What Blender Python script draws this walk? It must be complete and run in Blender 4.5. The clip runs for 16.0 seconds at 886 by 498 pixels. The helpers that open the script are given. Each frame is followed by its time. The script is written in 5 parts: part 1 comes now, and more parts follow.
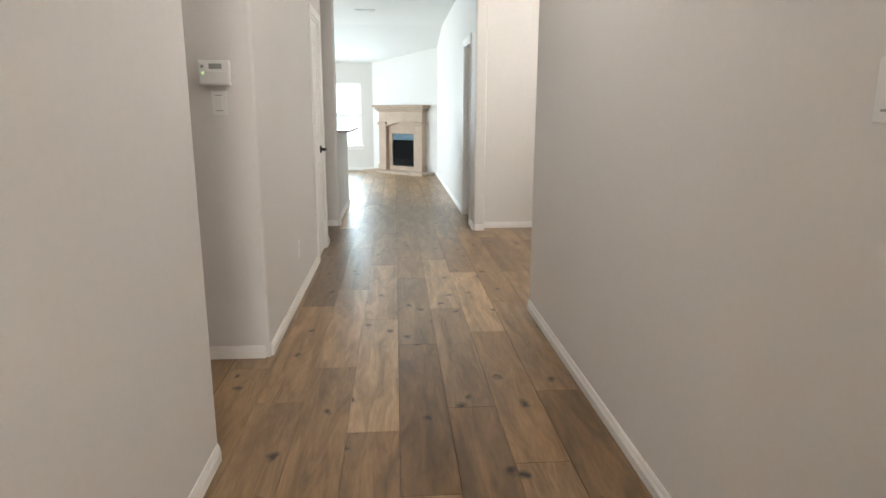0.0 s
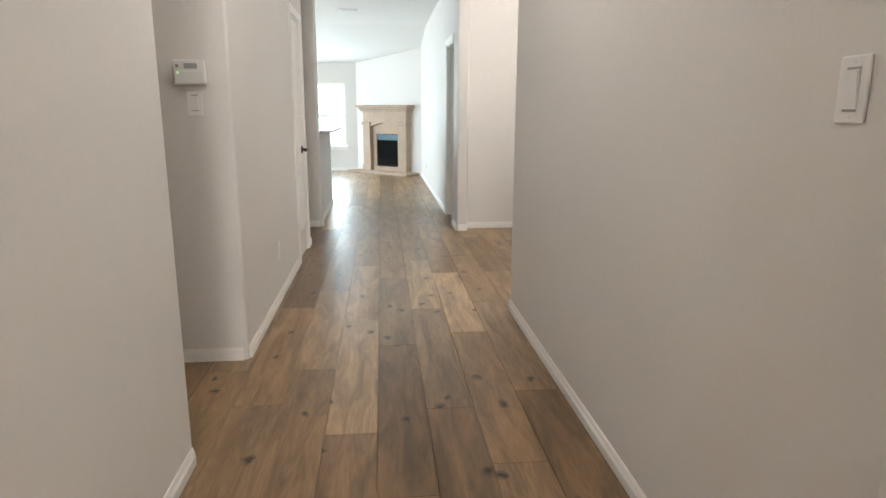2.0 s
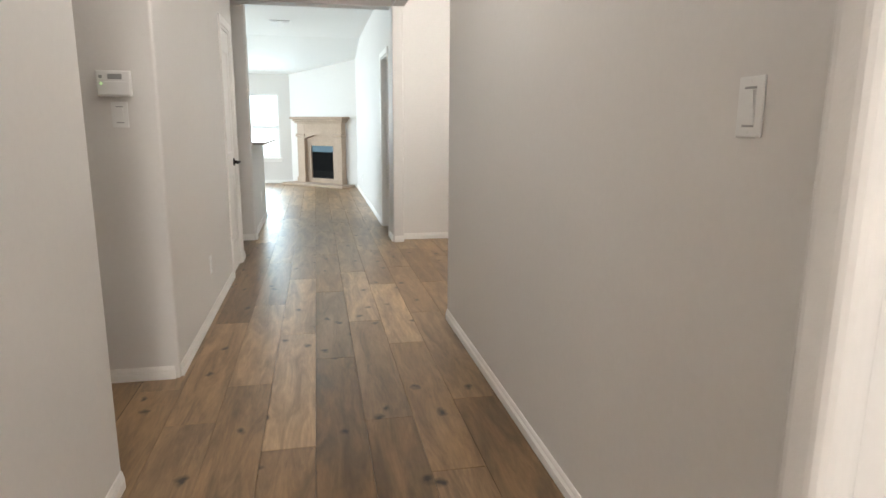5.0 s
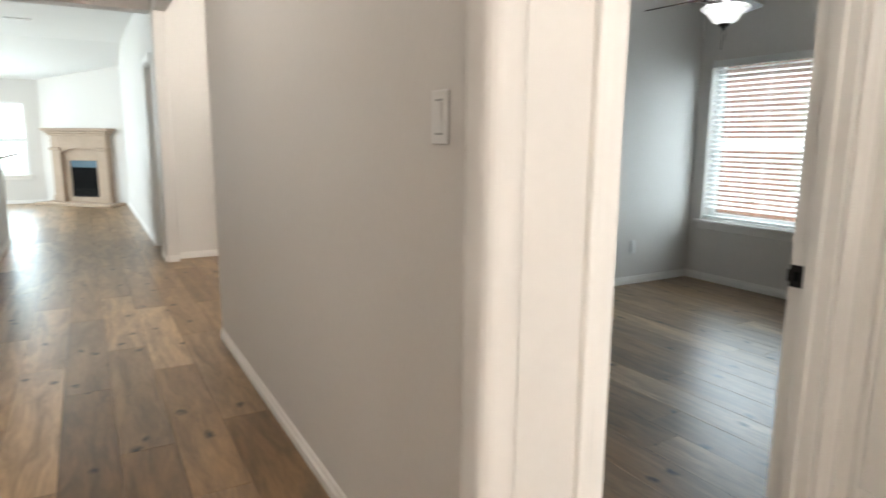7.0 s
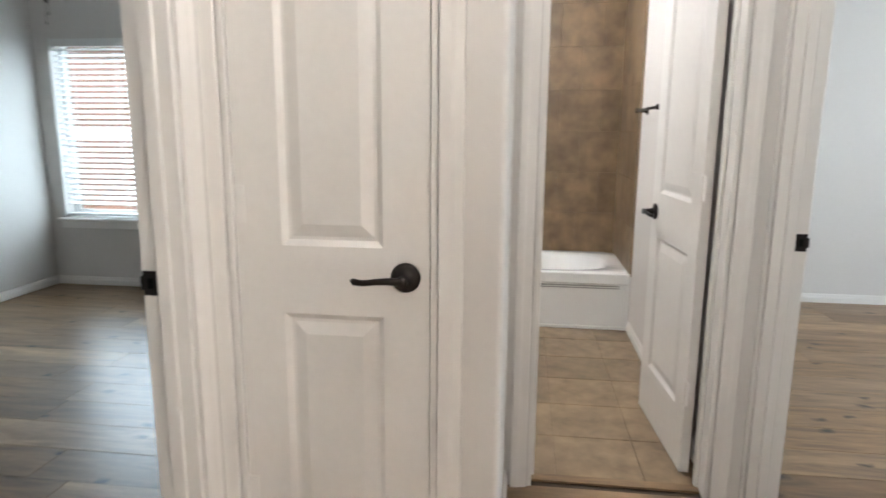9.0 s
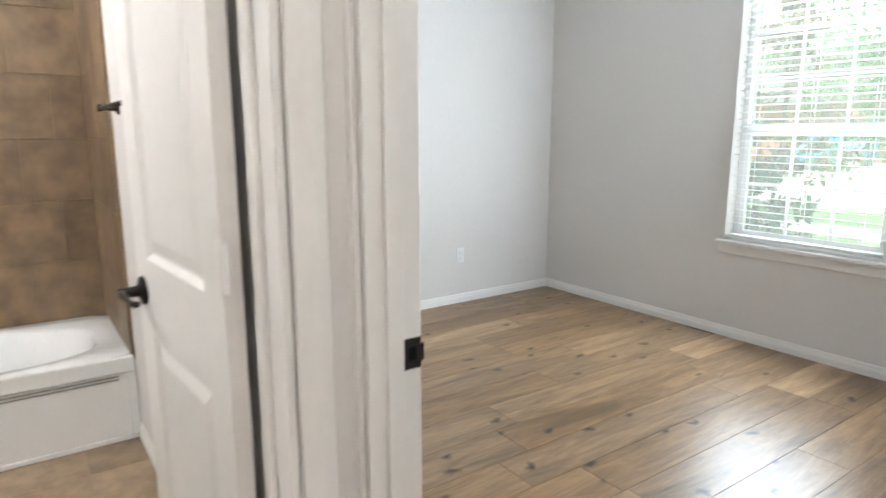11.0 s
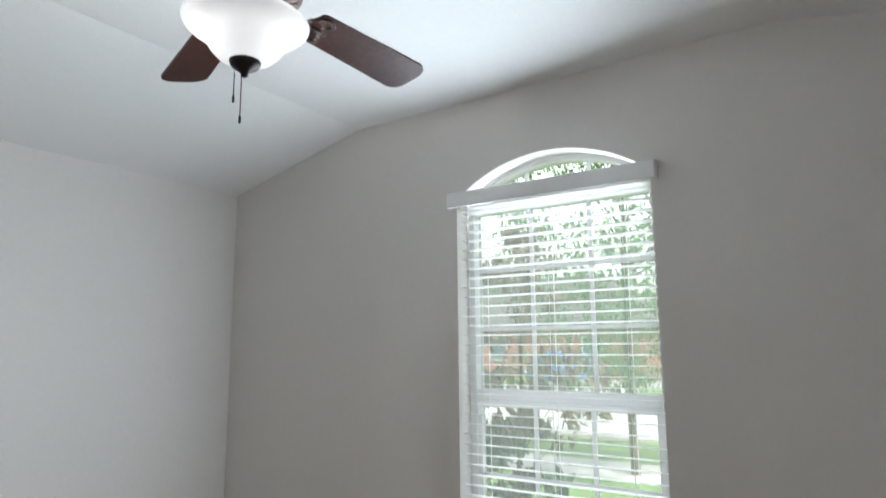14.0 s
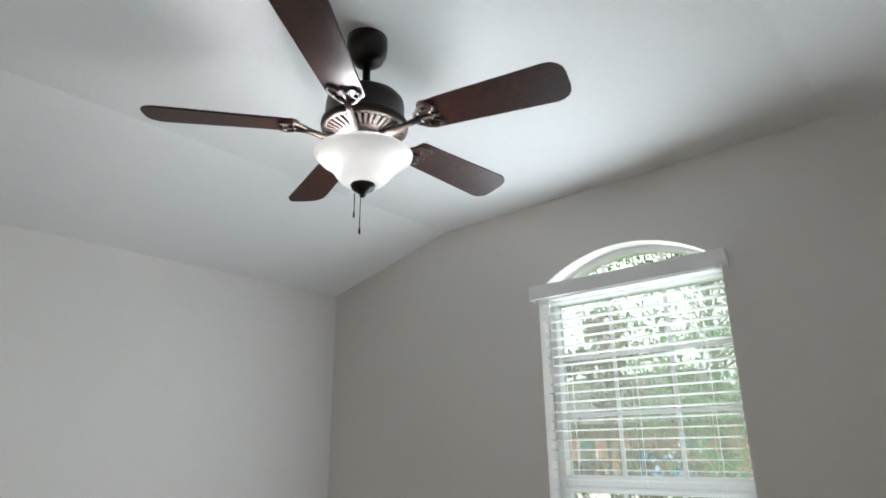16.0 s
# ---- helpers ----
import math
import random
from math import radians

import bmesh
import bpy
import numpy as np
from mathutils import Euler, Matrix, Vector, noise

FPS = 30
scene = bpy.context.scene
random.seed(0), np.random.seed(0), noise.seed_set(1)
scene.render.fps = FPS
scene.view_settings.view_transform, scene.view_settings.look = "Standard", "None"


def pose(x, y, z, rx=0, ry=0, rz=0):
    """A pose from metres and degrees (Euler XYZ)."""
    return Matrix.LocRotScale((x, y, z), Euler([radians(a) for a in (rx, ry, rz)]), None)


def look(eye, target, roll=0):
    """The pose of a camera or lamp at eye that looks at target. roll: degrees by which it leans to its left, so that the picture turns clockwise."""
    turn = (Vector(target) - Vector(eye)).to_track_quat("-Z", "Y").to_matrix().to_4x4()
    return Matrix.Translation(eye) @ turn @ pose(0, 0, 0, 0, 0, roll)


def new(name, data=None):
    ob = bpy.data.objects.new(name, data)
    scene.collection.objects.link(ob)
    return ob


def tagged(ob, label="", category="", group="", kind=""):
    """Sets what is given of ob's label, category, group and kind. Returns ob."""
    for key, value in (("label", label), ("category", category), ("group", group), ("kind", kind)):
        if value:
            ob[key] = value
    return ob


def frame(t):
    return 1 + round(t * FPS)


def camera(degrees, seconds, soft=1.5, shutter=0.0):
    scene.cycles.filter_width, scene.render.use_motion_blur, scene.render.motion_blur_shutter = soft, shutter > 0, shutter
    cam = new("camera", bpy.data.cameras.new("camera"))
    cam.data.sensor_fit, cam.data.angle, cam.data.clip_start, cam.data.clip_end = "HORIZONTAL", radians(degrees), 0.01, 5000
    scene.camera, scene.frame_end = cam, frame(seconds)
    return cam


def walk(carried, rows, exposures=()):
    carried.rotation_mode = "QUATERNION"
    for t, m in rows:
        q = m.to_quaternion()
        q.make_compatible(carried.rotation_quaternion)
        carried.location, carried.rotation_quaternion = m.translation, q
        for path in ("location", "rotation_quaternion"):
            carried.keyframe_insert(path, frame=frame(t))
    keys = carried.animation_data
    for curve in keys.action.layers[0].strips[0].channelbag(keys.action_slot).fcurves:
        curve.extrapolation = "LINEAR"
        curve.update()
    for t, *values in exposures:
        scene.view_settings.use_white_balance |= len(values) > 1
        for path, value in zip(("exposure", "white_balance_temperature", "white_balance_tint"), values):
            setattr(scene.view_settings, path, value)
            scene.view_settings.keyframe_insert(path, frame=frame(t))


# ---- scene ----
SHUTTER = 0.3
cam = camera(70.86, 16.0, 1.5, SHUTTER)
walk(cam, [
    (0, pose(0.007, -0.055, 1.270, 77.59, -0.17, -4.30)),
    (0.5, pose(0.011, -0.048, 1.271, 77.57, -0.13, -4.68)),
    (1, pose(0.019, -0.048, 1.266, 77.54, -0.19, -4.96)),
    (1.5, pose(0.040, -0.052, 1.267, 77.57, -0.11, -5.20)),
    (2, pose(0.045, -0.051, 1.270, 77.61, -0.18, -5.56)),
    (2.5, pose(0.053, -0.054, 1.269, 77.74, -0.20, -6.13)),
    (3, pose(0.049, -0.057, 1.270, 77.97, -0.24, -7.75)),
    (3.5, pose(0.047, -0.072, 1.272, 78.08, -0.28, -8.95)),
    (6, pose(0.059, -0.103, 1.275, 79.30, -0.21, -14.78)),
    (6.5, pose(0.119, -0.140, 1.270, 79.74, -0.16, -18.91)),
    (7, pose(0.193, -0.201, 1.264, 79.99, -0.44, -29.66)),
    (7.5, pose(0.175, -0.295, 1.269, 79.76, -0.17, -46.58)),
    (8, pose(0.175, -0.320, 1.267, 79.58, -0.25, -60.89)),
    (8.5, pose(0.282, -0.273, 1.262, 79.29, -0.29, -70.02)),
    (9, pose(0.447, -0.143, 1.273, 79.31, -0.42, -82.63)),
    (9.5, pose(0.631, -0.016, 1.268, 79.23, -0.41, -97.47)),
    (10, pose(0.886, -0.006, 1.269, 79.30, -0.29, -110.37)),
    (10.2, pose(1.023, -0.062, 1.278, 79.18, -0.14, -114.84)),
    (10.7, pose(1.420, -0.290, 1.290, 79.2, 0.0, -121.5)),
    (11.2, pose(1.770, -0.610, 1.332, 79.4, 0.1, -127.5)),
    (11.7, pose(1.960, -0.960, 1.355, 79.8, 0.2, -133.0)),
    (12.3, pose(1.982, -1.339, 1.396, 80.85, 0.30, -138.31)),
    (12.5, pose(2.049, -1.422, 1.421, 81.93, 0.20, -139.91)),
    (13, pose(2.176, -1.624, 1.421, 86.73, 0.29, -142.81)),
    (13.5, pose(2.270, -1.819, 1.506, 91.21, 0.27, -145.02)),
    (14, pose(2.313, -1.828, 1.550, 98.91, 0.49, -146.13)),
    (14.5, pose(2.292, -1.772, 1.597, 104.66, 0.46, -144.05)),
    (15, pose(2.264, -1.724, 1.601, 109.48, 0.31, -138.17)),
    (15.5, pose(2.234, -1.692, 1.558, 110.52, 0.41, -136.39)),
    (16, pose(2.185, -1.610, 1.475, 107.91, 0.62, -138.63)),
], [
    (0, 0.96, 6350, 10), (6.4, 0.95, 6350, 10), (7.5, 0.95, 6650, 10), (8.5, 1.1, 6300, 10), (10.2, 1.6, 6050, 10), (12.3, 1.22, 6200, 10), (12.6, 1.12, 6150, 10), (13.5, 0.81, 6050, 10), (15, 0.54, 6300, 10), (16, 0.54, 6300, 10),
])

# ---- world and large lights ----
world = bpy.data.worlds.new("world")
scene.world = world
world.use_nodes = True
wn = world.node_tree.nodes
sky = wn.new("ShaderNodeTexSky")
sky.sky_type = "NISHITA"
sky.sun_disc = False
sky.dust_density, sky.ozone_density = 6.0, 0.6
sky.sun_elevation = radians(52)
sky.sun_rotation = radians(-55)
wn["Background"].inputs["Strength"].default_value = 0.15
world.node_tree.links.new(sky.outputs[0], wn["Background"].inputs["Color"])

sun_data = bpy.data.lights.new("sun", "SUN")
sun_data.energy, sun_data.angle, sun_data.color = 5.0, radians(0.6), (1.0, 0.95, 0.88)
sun = new("sun", sun_data)
sun.matrix_world = look((-10, 7, 16), (0, 0, 0))


def area(name, eye, target, sx, sy, watts, color):
    d = bpy.data.lights.new(name, "AREA")
    d.shape, d.size, d.size_y, d.energy, d.color = "RECTANGLE", sx, sy, watts, color
    o = new(name, d)
    o.matrix_world = look(eye, target)
    return o


DAY = (0.76, 0.91, 1.0)
# area panels for skylight through the openings of the place, some of them unseen
area("window_light", (3.39, -4.13, 1.4), (4.1, 0, 1.5), 0.8, 1.5, 23, (0.86, 0.94, 1.0))
# second panel behind the blind, added to brighten slats and arch reveal
area("window_light", (3.39, -4.297, 1.52), (3.39, 0, 1.52), 0.80, 1.68, 6.0, (0.90, 0.97, 1.0))
area("window_light", (5.156, 3.03, 1.26), (0, 3.03, 1.26), 0.95, 1.25, 15, DAY)
area("window_light", (-1.2, 14.15, 1.25), (-1.2, 0, 1.0), 0.85, 1.25, 30, DAY)
# panel for an assumed row of windows on the left, out of view
area("window_light", (-5.38, 10.8, 1.35), (0, 10.8, 1.0), 4.4, 1.9, 180, DAY)
# fill panel before the unseen front door, which has no glass
area("window_light", (-0.05, -4.12, 1.5), (-0.05, 2, 1.0), 0.7, 1.2, 46, (1.0, 0.97, 0.93))


def bulb(name, x, y, z, watts, color, r=0.05):
    d = bpy.data.lights.new(name, "POINT")
    d.energy, d.color, d.shadow_soft_size = watts, color, r
    o = new(name, d)
    o.location = (x, y, z)
    return o


for bx, by, w_ in ((0.035, 0.060, 6.5), (-0.055, -0.045, 2.5)):
    bulb("fan_bulb", 3.438 + bx, -2.697 + by, 2.282, w_, (1.0, 0.99, 0.98), 0.028)
for bx, by in ((0.06, 0.055), (-0.06, -0.055)):
    bulb("fan_bulb", 3.70 + bx, 2.45 + by, 2.060, 4, (0.93, 0.98, 1.0), 0.03)
# fill bulbs for assumed lamps out of view, added to brighten the hall
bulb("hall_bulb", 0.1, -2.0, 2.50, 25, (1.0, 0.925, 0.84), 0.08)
bulb("hall_bulb", 0.1, 2.5, 2.55, 13, (1.0, 0.935, 0.86), 0.15)
bulb("nook_bulb", 1.7, 5.2, 2.50, 34, (1.0, 0.96, 0.90), 0.08)
bulb("niche_bulb", 1.35, -0.30, 2.55, 11, (1.0, 0.95, 0.89), 0.08)
# fill bulb of an assumed bathroom lamp, added to brighten the room
bulb("bath_bulb", 3.9, 0.25, 2.25, 23, (1.0, 0.98, 0.96), 0.06)


# ---- materials ----
def mat(name, color, rough=0.6, metal=0.0, var=0.06, scale=3.0, bump=0.0, bscale=200.0, grain=40.0, coat=0.0, spec=0.5):
    m = bpy.data.materials.new(name)
    m.use_nodes = True
    t = m.node_tree
    b = t.nodes["Principled BSDF"]
    b.inputs["Roughness"].default_value = rough
    b.inputs["Metallic"].default_value = metal
    b.inputs["Coat Weight"].default_value = coat
    b.inputs["Specular IOR Level"].default_value = spec
    geo = t.nodes.new("ShaderNodeNewGeometry")
    n1, n2 = t.nodes.new("ShaderNodeTexNoise"), t.nodes.new("ShaderNodeTexNoise")
    n1.inputs["Scale"].default_value, n2.inputs["Scale"].default_value = scale, grain
    n1.inputs["Detail"].default_value = 4
    add = t.nodes.new("ShaderNodeMath")
    add.operation = "ADD"
    mr = t.nodes.new("ShaderNodeMapRange")
    mr.inputs[1].default_value, mr.inputs[2].default_value = 0.6, 1.4
    mr.inputs[3].default_value, mr.inputs[4].default_value = 1 - var, 1 + var
    mix = t.nodes.new("ShaderNodeVectorMath")
    mix.operation = "SCALE"
    mix.inputs[0].default_value = color
    L = t.links.new
    for n in (n1, n2):
        L(geo.outputs["Position"], n.inputs["Vector"])
    L(n1.outputs["Fac"], add.inputs[0])
    L(n2.outputs["Fac"], add.inputs[1])
    L(add.outputs[0], mr.inputs[0])
    L(mr.outputs[0], mix.inputs["Scale"])
    L(mix.outputs[0], b.inputs["Base Color"])
    if bump:
        n3 = t.nodes.new("ShaderNodeTexNoise")
        n3.inputs["Scale"].default_value = bscale
        n3.inputs["Detail"].default_value = 3
        bp = t.nodes.new("ShaderNodeBump")
        bp.inputs["Strength"].default_value, bp.inputs["Distance"].default_value = bump, 0.002
        L(geo.outputs["Position"], n3.inputs["Vector"])
        L(n3.outputs["Fac"], bp.inputs["Height"])
        L(bp.outputs["Normal"], b.inputs["Normal"])
    return m


def wood_mat(name, island, ramp, rough=0.35, stretch=(5.2, 0.75, 5.2), knots=True):
    """Boards along y, each with a tone of its own, grain and knots."""
    m = bpy.data.materials.new(name)
    m.use_nodes = True
    t = m.node_tree
    L = t.links.new
    b = t.nodes["Principled BSDF"]
    geo = t.nodes.new("ShaderNodeNewGeometry")
    if island:
        rnd = geo.outputs["Random Per Island"]
    else:
        rnd = t.nodes.new("ShaderNodeObjectInfo").outputs["Random"]
    off = t.nodes.new("ShaderNodeVectorMath")
    off.operation = "MULTIPLY_ADD"
    comb = t.nodes.new("ShaderNodeCombineXYZ")
    for i in range(3):
        L(rnd, comb.inputs[i])
    L(comb.outputs[0], off.inputs[0])
    off.inputs[1].default_value = (37.0, 91.0, 13.0)
    L(geo.outputs["Position"], off.inputs[2])
    mp = t.nodes.new("ShaderNodeMapping")
    mp.inputs["Scale"].default_value = stretch
    L(off.outputs[0], mp.inputs["Vector"])
    grain = t.nodes.new("ShaderNodeTexNoise")
    grain.inputs["Scale"].default_value, grain.inputs["Detail"].default_value = 2.4, 7
    grain.inputs["Roughness"].default_value, grain.inputs["Distortion"].default_value = 0.62, 0.9
    L(mp.outputs[0], grain.inputs["Vector"])
    fine = t.nodes.new("ShaderNodeTexNoise")
    mp2 = t.nodes.new("ShaderNodeMapping")
    mp2.inputs["Scale"].default_value = tuple(v * 9 for v in stretch)
    L(off.outputs[0], mp2.inputs["Vector"])
    fine.inputs["Scale"].default_value, fine.inputs["Detail"].default_value = 1.6, 3
    L(mp2.outputs[0], fine.inputs["Vector"])
    tone = t.nodes.new("ShaderNodeValToRGB")
    cr = tone.color_ramp
    while len(cr.elements) < len(ramp):
        cr.elements.new(0.5)
    for e, (p, c) in zip(cr.elements, ramp):
        e.position, e.color = p, (*c, 1)
    L(rnd, tone.inputs[0])
    g1 = t.nodes.new("ShaderNodeMapRange")
    g1.inputs[1].default_value, g1.inputs[2].default_value, g1.inputs[3].default_value, g1.inputs[4].default_value = 0.32, 0.68, 0.56, 1.36
    L(grain.outputs["Fac"], g1.inputs[0])
    g2 = t.nodes.new("ShaderNodeMapRange")
    g2.inputs[1].default_value, g2.inputs[2].default_value, g2.inputs[3].default_value, g2.inputs[4].default_value = 0.3, 0.7, 0.88, 1.1
    L(fine.outputs["Fac"], g2.inputs[0])
    mul = t.nodes.new("ShaderNodeMath")
    mul.operation = "MULTIPLY"
    L(g1.outputs[0], mul.inputs[0])
    L(g2.outputs[0], mul.inputs[1])
    last = mul.outputs[0]
    if knots:
        vor = t.nodes.new("ShaderNodeTexVoronoi")
        vor.voronoi_dimensions = "2D"
        mp3 = t.nodes.new("ShaderNodeMapping")
        mp3.inputs["Scale"].default_value = (1.0, 0.62, 1.0)
        nz = t.nodes.new("ShaderNodeTexNoise")
        nz.inputs["Scale"].default_value = 14
        wob = t.nodes.new("ShaderNodeVectorMath")
        wob.operation = "MULTIPLY_ADD"
        wob.inputs[1].default_value = (0.07, 0.07, 0.07)
        L(off.outputs[0], nz.inputs["Vector"])
        L(nz.outputs["Color"], wob.inputs[0])
        L(off.outputs[0], wob.inputs[2])
        L(wob.outputs[0], mp3.inputs["Vector"])
        L(mp3.outputs[0], vor.inputs["Vector"])
        vor.inputs["Scale"].default_value = 3.2
        kn = t.nodes.new("ShaderNodeMapRange")
        kn.inputs[1].default_value, kn.inputs[2].default_value, kn.inputs[3].default_value, kn.inputs[4].default_value = 0.016, 0.080, 0.10, 1.0
        L(vor.outputs["Distance"], kn.inputs[0])
        m2 = t.nodes.new("ShaderNodeMath")
        m2.operation = "MULTIPLY"
        L(last, m2.inputs[0])
        L(kn.outputs[0], m2.inputs[1])
        last = m2.outputs[0]
    sc = t.nodes.new("ShaderNodeVectorMath")
    sc.operation = "SCALE"
    L(tone.outputs[0], sc.inputs[0])
    L(last, sc.inputs["Scale"])
    L(sc.outputs[0], b.inputs["Base Color"])
    b.inputs["Roughness"].default_value = rough
    bp = t.nodes.new("ShaderNodeBump")
    bp.inputs["Strength"].default_value, bp.inputs["Distance"].default_value = 0.12, 0.001
    L(fine.outputs["Fac"], bp.inputs["Height"])
    L(bp.outputs["Normal"], b.inputs["Normal"])
    return m


FLOOR_TONES = [(0.0, (0.180, 0.109, 0.053)), (0.22, (0.276, 0.170, 0.084)), (0.42, (0.216, 0.143, 0.082)), (0.62, (0.300, 0.187, 0.096)), (0.8, (0.228, 0.147, 0.081)), (0.95, (0.342, 0.222, 0.119))]
PALE_TONES = [(0.0, (0.348, 0.226, 0.123)), (1.0, (0.408, 0.276, 0.157))]
M_PLANK = wood_mat("plank_oak", False, FLOOR_TONES)
M_PLANK_PALE = wood_mat("plank_oak_pale", False, PALE_TONES)
M_PLANKS = wood_mat("plank_oak_joined", True, FLOOR_TONES)
M_JOINT = mat("floor_joint", (0.07, 0.05, 0.035), 0.8)
M_WALL = mat("wall_paint", (0.66, 0.632, 0.60), 0.72, var=0.02, scale=1.2, bump=0.22, bscale=120)
M_CEIL = mat("ceiling_paint", (0.76, 0.765, 0.755), 0.85, var=0.02, scale=1.0, bump=0.35, bscale=90)
M_TRIM = mat("trim_paint", (0.78, 0.755, 0.72), 0.38, var=0.02, scale=4, bump=0.05, bscale=60)
M_DOOR = mat("door_paint", (0.76, 0.735, 0.70), 0.42, var=0.025, scale=5, bump=0.1, bscale=90)
M_PLASTIC = mat("white_plastic", (0.74, 0.73, 0.71), 0.35, var=0.02)
# grey plastic of the keypad, also painted shade in gaps, slots and grooves
M_GREY_PLASTIC_SHADE = mat("grey_plastic_and_shade", (0.32, 0.32, 0.31), 0.4, var=0.03)
M_BLACK = mat("black_bronze", (0.018, 0.014, 0.012), 0.38, 0.7, var=0.15, scale=20)
M_BRONZE = mat("rubbed_bronze", (0.035, 0.025, 0.021), 0.5, 0.6, var=0.3, scale=30)
M_STEEL = mat("brushed_steel", (0.5, 0.48, 0.45), 0.35, 0.9, var=0.1)
M_BLADE_B = mat("rosewood", (0.030, 0.009, 0.006), 0.42, var=0.6, scale=9, grain=55, spec=0.22)
M_TILE = mat("travertine_tile", (0.185, 0.125, 0.070), 0.42, var=0.38, scale=5, grain=10, bump=0.06, bscale=70)
M_TILE_F = mat("travertine_floor_tile", (0.25, 0.180, 0.110), 0.45, var=0.42, scale=6, grain=13, bump=0.06, bscale=70)
M_GROUT = mat("grout", (0.25, 0.180, 0.112), 0.9, var=0.1)
M_TUB = mat("tub_acrylic", (0.82, 0.82, 0.80), 0.16, var=0.01, coat=0.3)
M_STONE = mat("cast_stone", (0.40, 0.30, 0.225), 0.75, var=0.13, scale=4, grain=30, bump=0.15, bscale=60)
# near-black of the firebox, also painted shade in strike holes and fan vents
M_SOOT_SHADE = mat("firebox_black_and_shade", (0.006, 0.006, 0.006), 0.9, var=0.2, spec=0.1)
M_BLUEGL = mat("firebox_hood", (0.02, 0.045, 0.06), 0.3, 0.4, var=0.1)
M_BLIND = mat("blind_slat", (0.80, 0.80, 0.785), 0.45, var=0.02, scale=8)
M_VINYL = mat("vinyl_frame", (0.78, 0.78, 0.77), 0.4, var=0.02)
M_GRASS = mat("lawn", (0.13, 0.22, 0.055), 0.9, var=0.35, scale=1.5, grain=30, bump=0.6, bscale=40)
M_ROAD = mat("street_concrete", (0.42, 0.41, 0.39), 0.85, var=0.12, scale=0.8, grain=12)
M_PAVE = mat("sidewalk_concrete", (0.48, 0.46, 0.43), 0.85, var=0.1, scale=1.5, grain=15)
M_LEAF = mat("tree_leaf", (0.15, 0.27, 0.10), 0.55, var=0.5, scale=2.2, grain=9)
M_LEAF_R = mat("photinia_leaf", (0.25, 0.185, 0.125), 0.5, var=0.5, scale=4, grain=12)
M_LEAF_G = mat("shrub_leaf", (0.14, 0.23, 0.14), 0.5, var=0.45, scale=4, grain=12)
M_BARK = mat("bark", (0.12, 0.09, 0.065), 0.9, var=0.3, scale=8, bump=0.5, bscale=30)
M_BRICK = mat("brick_red", (0.36, 0.17, 0.125), 0.85, var=0.25, scale=3, grain=20, bump=0.2, bscale=40)
M_MORTAR = mat("mortar", (0.45, 0.41, 0.37), 0.9, var=0.1)
M_ROOF = mat("roof_shingle", (0.10, 0.095, 0.09), 0.9, var=0.25, scale=2, grain=12)
M_GLASSY = mat("dark_pane", (0.10, 0.15, 0.17), 0.08, var=0.1)
M_GRANITE = mat("granite", (0.34, 0.29, 0.24), 0.18, var=0.4, scale=25, grain=90)
M_BLUE = mat("blue_car_paint", (0.06, 0.17, 0.36), 0.25, var=0.04, coat=0.5)
M_TYRE = mat("tyre_rubber", (0.02, 0.02, 0.02), 0.8)


def emit_mat(name, color, strength):
    m = bpy.data.materials.new(name)
    m.use_nodes = True
    b = m.node_tree.nodes["Principled BSDF"]
    b.inputs["Base Color"].default_value = (0.55, 0.55, 0.54, 1)
    b.inputs["Emission Color"].default_value = (*color, 1)
    b.inputs["Emission Strength"].default_value = strength
    return m


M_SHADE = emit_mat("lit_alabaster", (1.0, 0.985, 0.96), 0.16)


def see_through(m, amount):
    """Lets part of the light pass through thin leaves."""
    t = m.node_tree
    b, o = t.nodes["Principled BSDF"], t.nodes["Material Output"]
    tl, mx = t.nodes.new("ShaderNodeBsdfTranslucent"), t.nodes.new("ShaderNodeMixShader")
    mx.inputs[0].default_value = amount
    t.links.new(b.inputs["Base Color"].links[0].from_socket, tl.inputs[0])
    t.links.new(b.outputs[0], mx.inputs[1])
    t.links.new(tl.outputs[0], mx.inputs[2])
    t.links.new(mx.outputs[0], o.inputs[0])


for m_ in (M_LEAF, M_LEAF_R, M_LEAF_G):
    see_through(m_, 0.6)
t_ = M_SHADE.node_tree
tl_, mx_ = t_.nodes.new("ShaderNodeBsdfTranslucent"), t_.nodes.new("ShaderNodeMixShader")
tl_.inputs[0].default_value = (0.70, 0.70, 0.69, 1)
mx_.inputs[0].default_value = 0.45
t_.links.new(t_.nodes["Principled BSDF"].outputs[0], mx_.inputs[1])
t_.links.new(tl_.outputs[0], mx_.inputs[2])
t_.links.new(mx_.outputs[0], t_.nodes["Material Output"].inputs[0])
M_LED = emit_mat("green_led", (0.35, 1.0, 0.15), 3.0)


